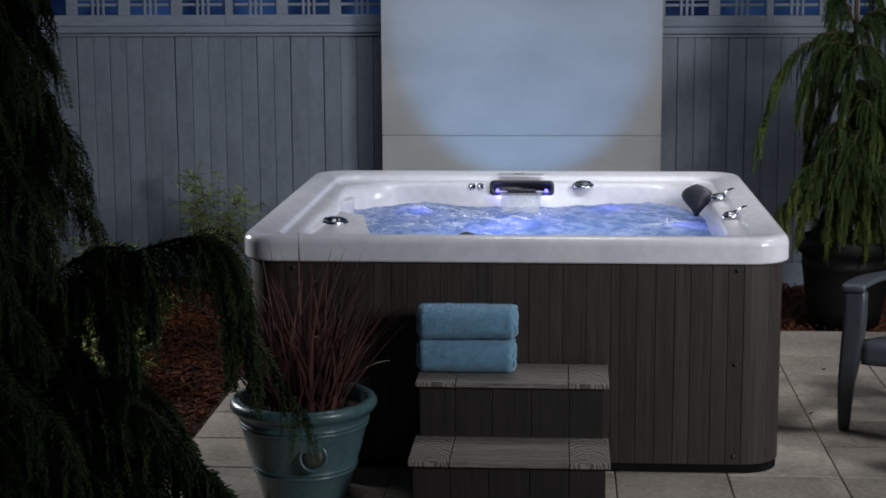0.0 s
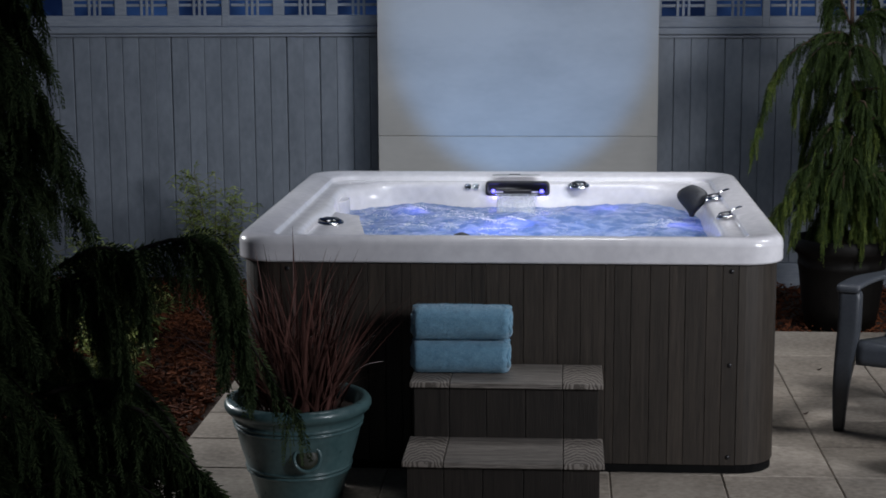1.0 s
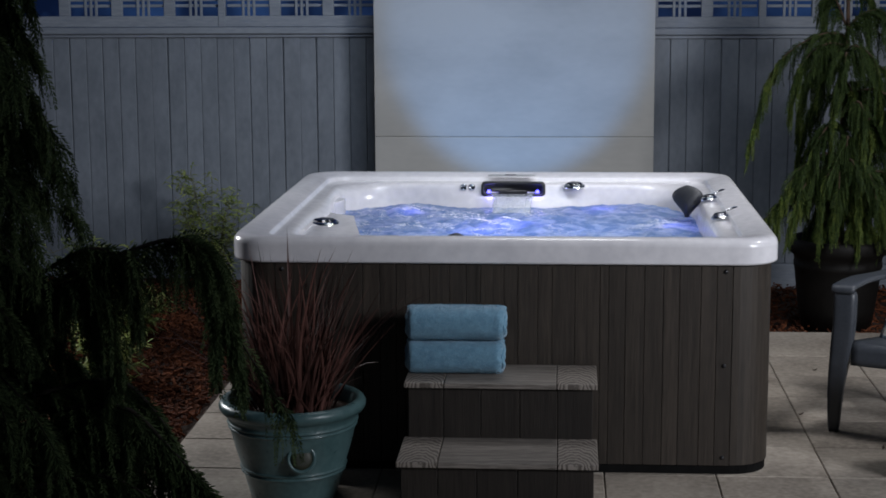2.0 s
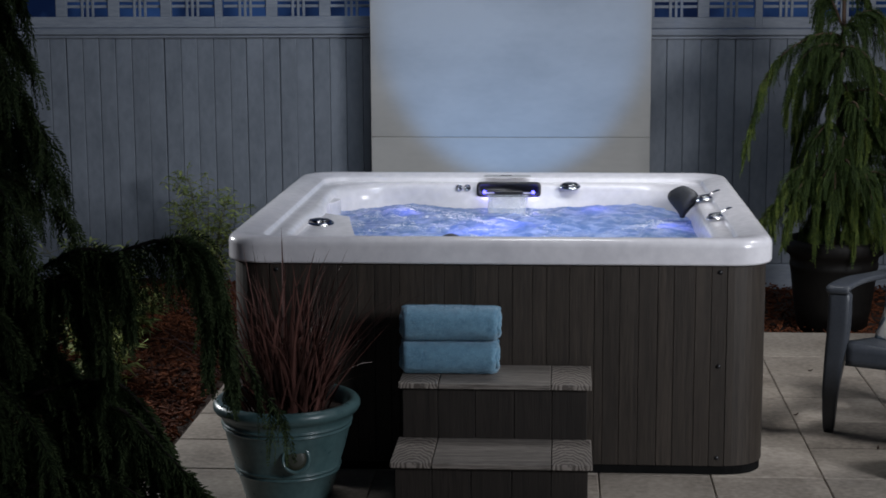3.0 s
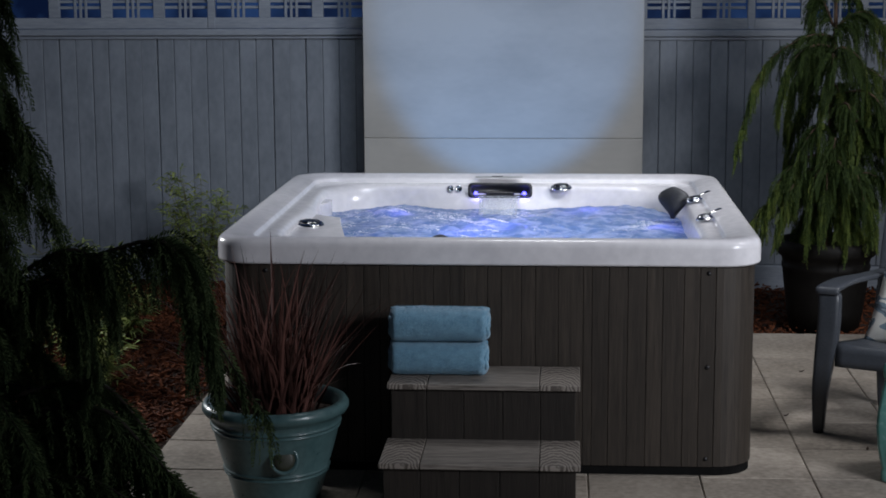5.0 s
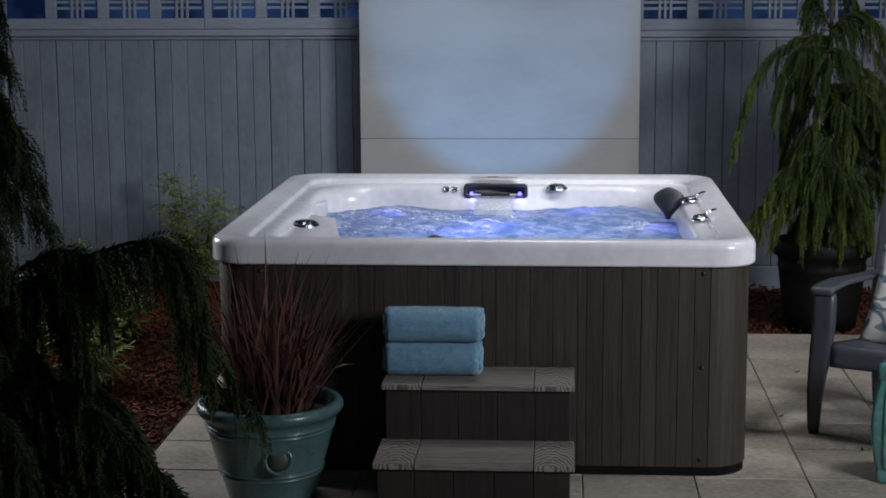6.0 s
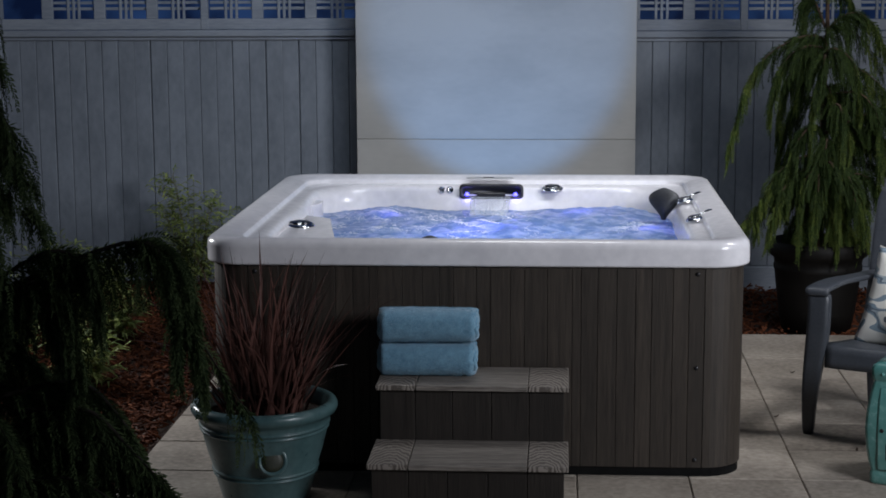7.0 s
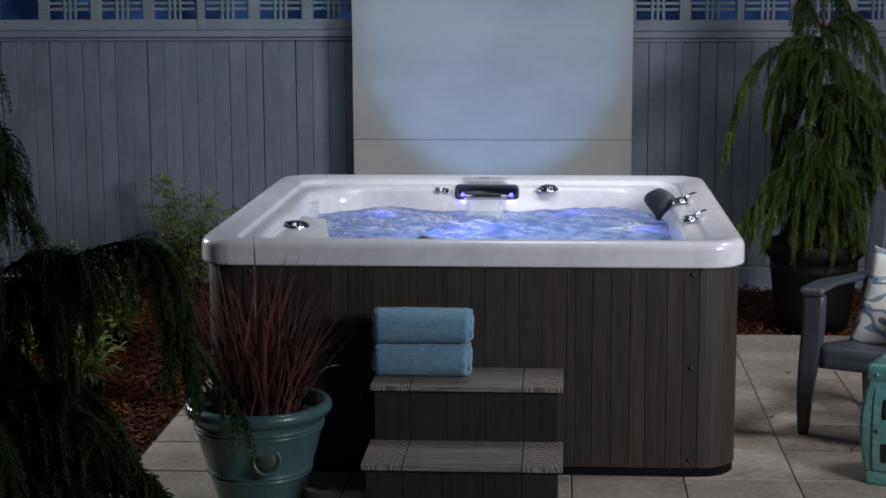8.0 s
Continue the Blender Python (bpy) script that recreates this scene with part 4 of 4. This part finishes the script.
shrub(pose(-1.93, 3.80, -0.05), "light green airy shrub against the fence", 31, 15, 0.78, 0.27, 0.066)
shrub(pose(-1.94, 1.42, -0.05), "light green leafy shrub in red mulch", 32, 6, 0.40, 0.20, 0.088)
shrub(pose(-2.02, 2.40, -0.05), "light green leafy shrub in red mulch", 33, 7, 0.48, 0.20, 0.088)
shrub(pose(-2.35, 1.60, -0.05), "light green leafy shrub in red mulch", 34, 8, 0.45, 0.22, 0.065)
shrub(pose(-2.45, 2.9, -0.05), "light green leafy shrub in red mulch", 35, 8, 0.5, 0.22, 0.065)


# ---- resin chair with cushion, ceramic stool ----
chair = thing("armchair", pose(1.356, 0.645, 0, 0, 0, -22), "slate grey moulded resin armchair with broad arms", "chair")


def strip(points, hw, hh):
    """A bar of soft rectangular section that bends smoothly through points; hw across x, hh along the normal."""
    k = len(points)
    hw = hw if isinstance(hw, (list, tuple)) else [hw] * k
    hh = hh if isinstance(hh, (list, tuple)) else [hh] * k
    knots = [(*p, w, h) for p, w, h in zip(points, hw, hh)]
    fine_pts = []
    for i in range(k - 1):
        a, p, q, c = knots[max(0, i - 1)], knots[i], knots[i + 1], knots[min(k - 1, i + 2)]
        for step in range(5 if i < k - 2 else 6):
            u = step / 5
            fine_pts.append([p[d] * (2 * u ** 3 - 3 * u * u + 1) + q[d] * (3 * u * u - 2 * u ** 3) + (q[d] - a[d]) * 0.5 * (u ** 3 - 2 * u * u + u) + (c[d] - p[d]) * 0.5 * (u ** 3 - u * u) for d in range(5)])
    rows = []
    for i, p in enumerate(fine_pts):
        d = (Vector(fine_pts[min(i + 1, len(fine_pts) - 1)][:3]) - Vector(fine_pts[max(i - 1, 0)][:3])).normalized()
        u = Vector((1, 0, 0))
        v = d.cross(u).normalized()
        end = 0.86 if i in (0, len(fine_pts) - 1) else 1
        ring = []
        for a in range(24):
            c, q = math.cos(2 * math.pi * a / 24), math.sin(2 * math.pi * a / 24)
            r = (abs(c) ** 7 + abs(q) ** 7) ** (-1 / 7) * end
            ring.append(Vector(p[:3]) + u * p[3] * c * r + v * p[4] * q * r)
        rows.append(ring)
    return loft(rows, True, True, True)


W = 0.62
for side in (0, 1):
    def at(x):
        return W - x if side else x
    part("front_leg", strip([(at(0.0), 0.02, 0.0), (at(0.006), 0.008, 0.18), (at(0.026), -0.002, 0.36), (at(0.036), -0.006, 0.48), (at(0.036), -0.004, 0.606)], [0.022, 0.032, 0.043, 0.045, 0.046], [0.020, 0.028, 0.034, 0.034, 0.028]), RESIN, chair, smooth=True)
    part("arm", strip([(at(0.034), -0.034, 0.604), (at(0.034), -0.022, 0.624), (at(0.062), 0.16, 0.628), (at(0.11), 0.38, 0.614), (at(0.15), 0.62, 0.600)], [0.045, 0.049, 0.047, 0.043, 0.036], 0.011), RESIN, chair, smooth=True)
    part("rear_leg", strip([(at(0.155), 0.58, 0.0), (at(0.150), 0.57, 0.20), (at(0.145), 0.57, 0.38), (at(0.145), 0.61, 0.60)], [0.022, 0.028, 0.032, 0.028], [0.022, 0.03, 0.034, 0.026]), RESIN, chair, smooth=True)
seat_rows = []
for k in range(13):
    f = k / 12
    y, z = (-0.030 + 0.012 * f / 0.25, 0.300 + 0.085 * f / 0.25) if f < 0.25 else (-0.018 + 0.60 * ((f - 0.25) / 0.75) ** 1.3, 0.408 - 0.10 * (f - 0.25) - 0.020 * math.exp(-(f - 0.25) * 30))
    half = W / 2 - 0.070 - 0.11 * max(0, y) / 0.6
    top = [(W / 2 + half * (2 * i / 14 - 1), y - 0.014 * (1 - (2 * i / 14 - 1) ** 2), z - 0.012 * (1 - (2 * i / 14 - 1) ** 2) * (f > 0.25)) for i in range(15)]
    low = [(px, py + (0.020 if f < 0.3 else 0), pz - (0.020 if f > 0.25 else 0.0)) for px, py, pz in top[::-1]]
    seat_rows.append(top + low)
part("seat", loft(seat_rows, True, True, True), RESIN, chair, smooth=True)
for k in range(5):
    x = 0.145 + k * (W - 0.29) / 4
    part("back_slat", strip([(x, 0.50, 0.30), (x, 0.60, 0.55), (x, 0.70, 0.78), (x, 0.755, 0.90), (x, 0.775, 0.945 + 0.025 * (1 - abs(k - 2) / 2))], [0.038, 0.039, 0.040, 0.038, 0.026], 0.010), RESIN, chair, smooth=True)
part("back_rail", strip([(W / 2, 0.64, 0.59), (W / 2, 0.665, 0.65)], W / 2 - 0.11, 0.018), RESIN, chair, smooth=True)

cushion = thing("cushion", pose(1.356, 0.645, 0, 0, 0, -22) @ pose(0.375, 0.34, 0.52, 64, 0, 0) @ pose(0, 0, 0, 0, 0, -8), "white cushion with grey and blue leaf print", "cushion")
CLOTH = bpy.data.materials.new("leaf_print_cloth")
CLOTH.use_nodes = True
n, link = CLOTH.node_tree.nodes, CLOTH.node_tree.links.new
b = n["Principled BSDF"]
co, warp, cells, ramp = n.new("ShaderNodeTexCoord"), n.new("ShaderNodeMapping"), n.new("ShaderNodeTexNoise"), n.new("ShaderNodeValToRGB")
warp.inputs["Scale"].default_value, warp.inputs["Rotation"].default_value = (4.0, 9.0, 5), (0, 0, 0.7)
cells.inputs["Scale"].default_value, cells.inputs["Detail"].default_value, cells.inputs["Distortion"].default_value = 1.25, 0.4, 0.8
ramp.color_ramp.interpolation = "CONSTANT"
for pos, col in ((0.475, (0.19, 0.26, 0.32, 1)), (0.53, (0.10, 0.13, 0.17, 1)), (0.56, (0.31, 0.37, 0.41, 1)), (0.60, (0.70, 0.69, 0.65, 1)), (0.69, (0.15, 0.16, 0.19, 1))):
    ramp.color_ramp.elements.new(pos).color = col
ramp.color_ramp.elements[0].color = (0.70, 0.69, 0.65, 1)
ramp.color_ramp.elements[-1].color = (0.15, 0.16, 0.19, 1)
link(co.outputs["Object"], warp.inputs[0])
link(warp.outputs[0], cells.inputs[0])
link(cells.outputs[0], ramp.inputs[0])
link(ramp.outputs[0], b.inputs["Base Color"])
b.inputs["Roughness"].default_value = 0.9
bm = bmesh.new()
N = 24
top, low = {}, {}
for j in range(N + 1):
    for i in range(N + 1):
        u, v = 2 * i / N - 1, 2 * j / N - 1
        puff = 0.075 * ((1 - u * u) * (1 - v * v)) ** 0.42
        pull = 1 - 0.06 * (1 - abs(u) ** 2) * (abs(v) > 0.5) * abs(v)
        px, py = 0.225 * u * (1 - 0.05 * (1 - v * v)), 0.225 * v * (1 - 0.05 * (1 - u * u)) * pull
        wr = 0.006 * noise.noise((u * 3, v * 3, 0))
        top[i, j] = bm.verts.new((px, py, puff + wr))
        low[i, j] = top[i, j] if i in (0, N) or j in (0, N) else bm.verts.new((px, py, -puff + wr))
for j in range(N):
    for i in range(N):
        bm.faces.new((top[i, j], top[i + 1, j], top[i + 1, j + 1], top[i, j + 1]))
        bm.faces.new((low[i, j + 1], low[i + 1, j + 1], low[i + 1, j], low[i, j]))
part("cover", bm, CLOTH, cushion, smooth=True)

stool = thing("garden_stool", pose(1.692, 0.038, 0, 0, 0, -27), "square turquoise glazed ceramic garden stool with pierced sides", "stool")
STOOL = [(0.0, 0.146), (0.008, 0.151), (0.045, 0.151), (0.052, 0.148), (0.09, 0.157), (0.15, 0.166), (0.22, 0.170), (0.29, 0.166), (0.35, 0.158), (0.395, 0.150), (0.402, 0.149), (0.408, 0.155), (0.448, 0.156), (0.460, 0.151), (0.468, 0.138), (0.469, 0.05)]
part("body", loft([rounded(h, h, min(0.018, h * 0.3), z) for z, h in STOOL], True, True, True), CERAMIC, stool, smooth=True)


def side_panel(name, x0, x1, z0, z1, proud, mat, parent, turn, label=""):
    """A panel that follows the bulging side of the stool."""
    rows = []
    for k in range(9):
        z = z0 + (z1 - z0) * k / 8
        h = 0.150 + 0.020 * math.cos(math.pi * (z - 0.22) / 0.36)
        edge = proud if 0 < k < 8 else proud - 0.002
        rows.append([(x0, -h + 0.006, z), (x0, -h - edge + 0.0015, z), (x0 + 0.004, -h - edge, z), (x1 - 0.004, -h - edge, z), (x1, -h - edge + 0.0015, z), (x1, -h + 0.006, z)])
    return part(name, loft(rows, True, True, True), mat, parent, label, place=pose(0, 0, 0, 0, 0, turn))


for turn in (0, 90, 180, 270):
    rim = side_panel("side_panel", -0.116, 0.116, 0.062, 0.376, 0.0045, CERAMIC, stool, turn)
    # black sheets on the closed side stand for the shade in the cut-outs
    for z0, z1 in ((0.095, 0.172), (0.262, 0.340)):
        side_panel("opening", -0.084, 0.084, z0, z1, 0.0062, BLACK, rim, 0, "black sheet standing for the shade inside a hole")
    part("opening", lathe([(0.008, 0.0), (0.006, 0.002), (0.001, 0.002)], 10, None, False, True), BLACK, rim, "black sheet standing for the shade inside a hole", True, pose(-0.100, -0.1750, 0.217, 90))
    for x in (-0.11, -0.037, 0.037, 0.11):
        part("stud", lathe([(0.008, 0.0), (0.006, 0.004), (0.001, 0.006)], 10, None, False, True), CERAMIC, stool, "", True, pose(0, 0, 0, 0, 0, turn) @ pose(x, -0.1545, 0.428, 90))

# ---- mulch ----
rnd = random.Random(11)
verts, faces = [], []
for k in range(26000):
    if rnd.random() < 0.62:
        x, y = rnd.uniform(-3.1, -1.40), rnd.uniform(-0.6, 4.1)
    else:
        x, y = rnd.uniform(-3.1, 4.4), rnd.uniform(2.62, 4.1)
    l, w, h = rnd.uniform(0.008, 0.032), rnd.uniform(0.003, 0.008), rnd.uniform(0.002, 0.005)
    m = Matrix.Translation((x, y, -0.045 + rnd.uniform(0, 0.03))) @ Euler((rnd.gauss(0, 0.35), rnd.gauss(0, 0.35), rnd.uniform(0, 6.3))).to_matrix().to_4x4()
    k0 = len(verts)
    verts += [tuple(m @ Vector(p)) for p in ((-l, -w, -h), (l, -w * 0.6, -h), (l * 0.9, w, -h), (-l * 0.8, w * 0.8, -h), (-l, -w, h), (l * 0.9, -w * 0.5, h), (l * 0.8, w * 0.8, h), (-l * 0.8, w * 0.7, h))]
    faces += [(k0 + 4, k0 + 5, k0 + 6, k0 + 7), (k0, k0 + 1, k0 + 5, k0 + 4), (k0 + 1, k0 + 2, k0 + 6, k0 + 5), (k0 + 2, k0 + 3, k0 + 7, k0 + 6), (k0 + 3, k0, k0 + 4, k0 + 7)]
mulch = from_lists("mulch", verts, faces, CHIPS)
tagged(mulch, "reddish-brown shredded bark mulch on the bed", "mulch", kind="stuff")

# ---- dry leaves on the paving ----
leaf_ob = None
for x, y, turn in ((1.262, 0.905, 20), (1.52, 0.40, 75), (1.44, 1.72, 10)):
    m = pose(x, y, 0.001, 0, 0, turn)
    if leaf_ob is None:
        leaf_ob = thing("dry_leaf", m, "small curled dry brown leaf on the pavers", "leaf", "dry leaves on the paving")
        rows = [[((f - 0.5) * 0.024, s * w * 0.006, 0.002 + 0.006 * (f - 0.4) ** 2 * 4 + 0.003 * s * s + dz) for s, dz in ((-1, 0), (-0.5, 0.0006), (0, 0.0008), (0.5, 0.0006), (1, 0), (0.5, -0.001), (0, -0.001), (-0.5, -0.001))] for f, w in ((0, 0.1), (0.2, 0.7), (0.45, 1), (0.7, 0.75), (1, 0.08))]
        part("blade", loft(rows, True, True, True), SOIL, leaf_ob, smooth=True)
    else:
        copy_thing(leaf_ob, m)

# ---- paving ----
paving = thing("pavement", pose(0, 0, 0), "square pale concrete pavers with thin joints", "pavement", kind="structure")
part("bedding", box(-1.348, 4.4, -8.6, 2.60, -0.06, -0.010), GROUT, paving)
STEP = 0.4285
slab_data = None
for i in range(-4, 10):
    for j in range(-20, 6):
        x0, y0 = 0.387 + STEP * i, 0.407 * j
        if x0 + STEP > 4.6:
            continue
        if i == -4:
            part("paver", box(0.126, STEP + 0.1415, 0.0025, 0.407 - 0.0025, -0.045, 0.0, 0.005), SLAB, paving, place=pose(x0 - 0.145 + 0.002, y0, 0)) if j > -4 else None
            continue
        if j == 5:
            part("paver", box(0.0016, STEP - 0.0016, 0.0016, 0.562, -0.045, 0.0, 0.004), SLAB, paving, place=pose(x0, y0, 0))
            continue
        if slab_data is None:
            slab_data = part("paver", box(0.0016, STEP - 0.0016, 0.0016, 0.407 - 0.0016, -0.045, 0.0, 0.004), SLAB, paving, place=pose(x0, y0, 0)).data
        else:
            mesh_part("paver", slab_data, paving, place=pose(x0, y0, rnd.uniform(-0.0015, 0.0), rnd.gauss(0, 0.08), rnd.gauss(0, 0.08), 0))
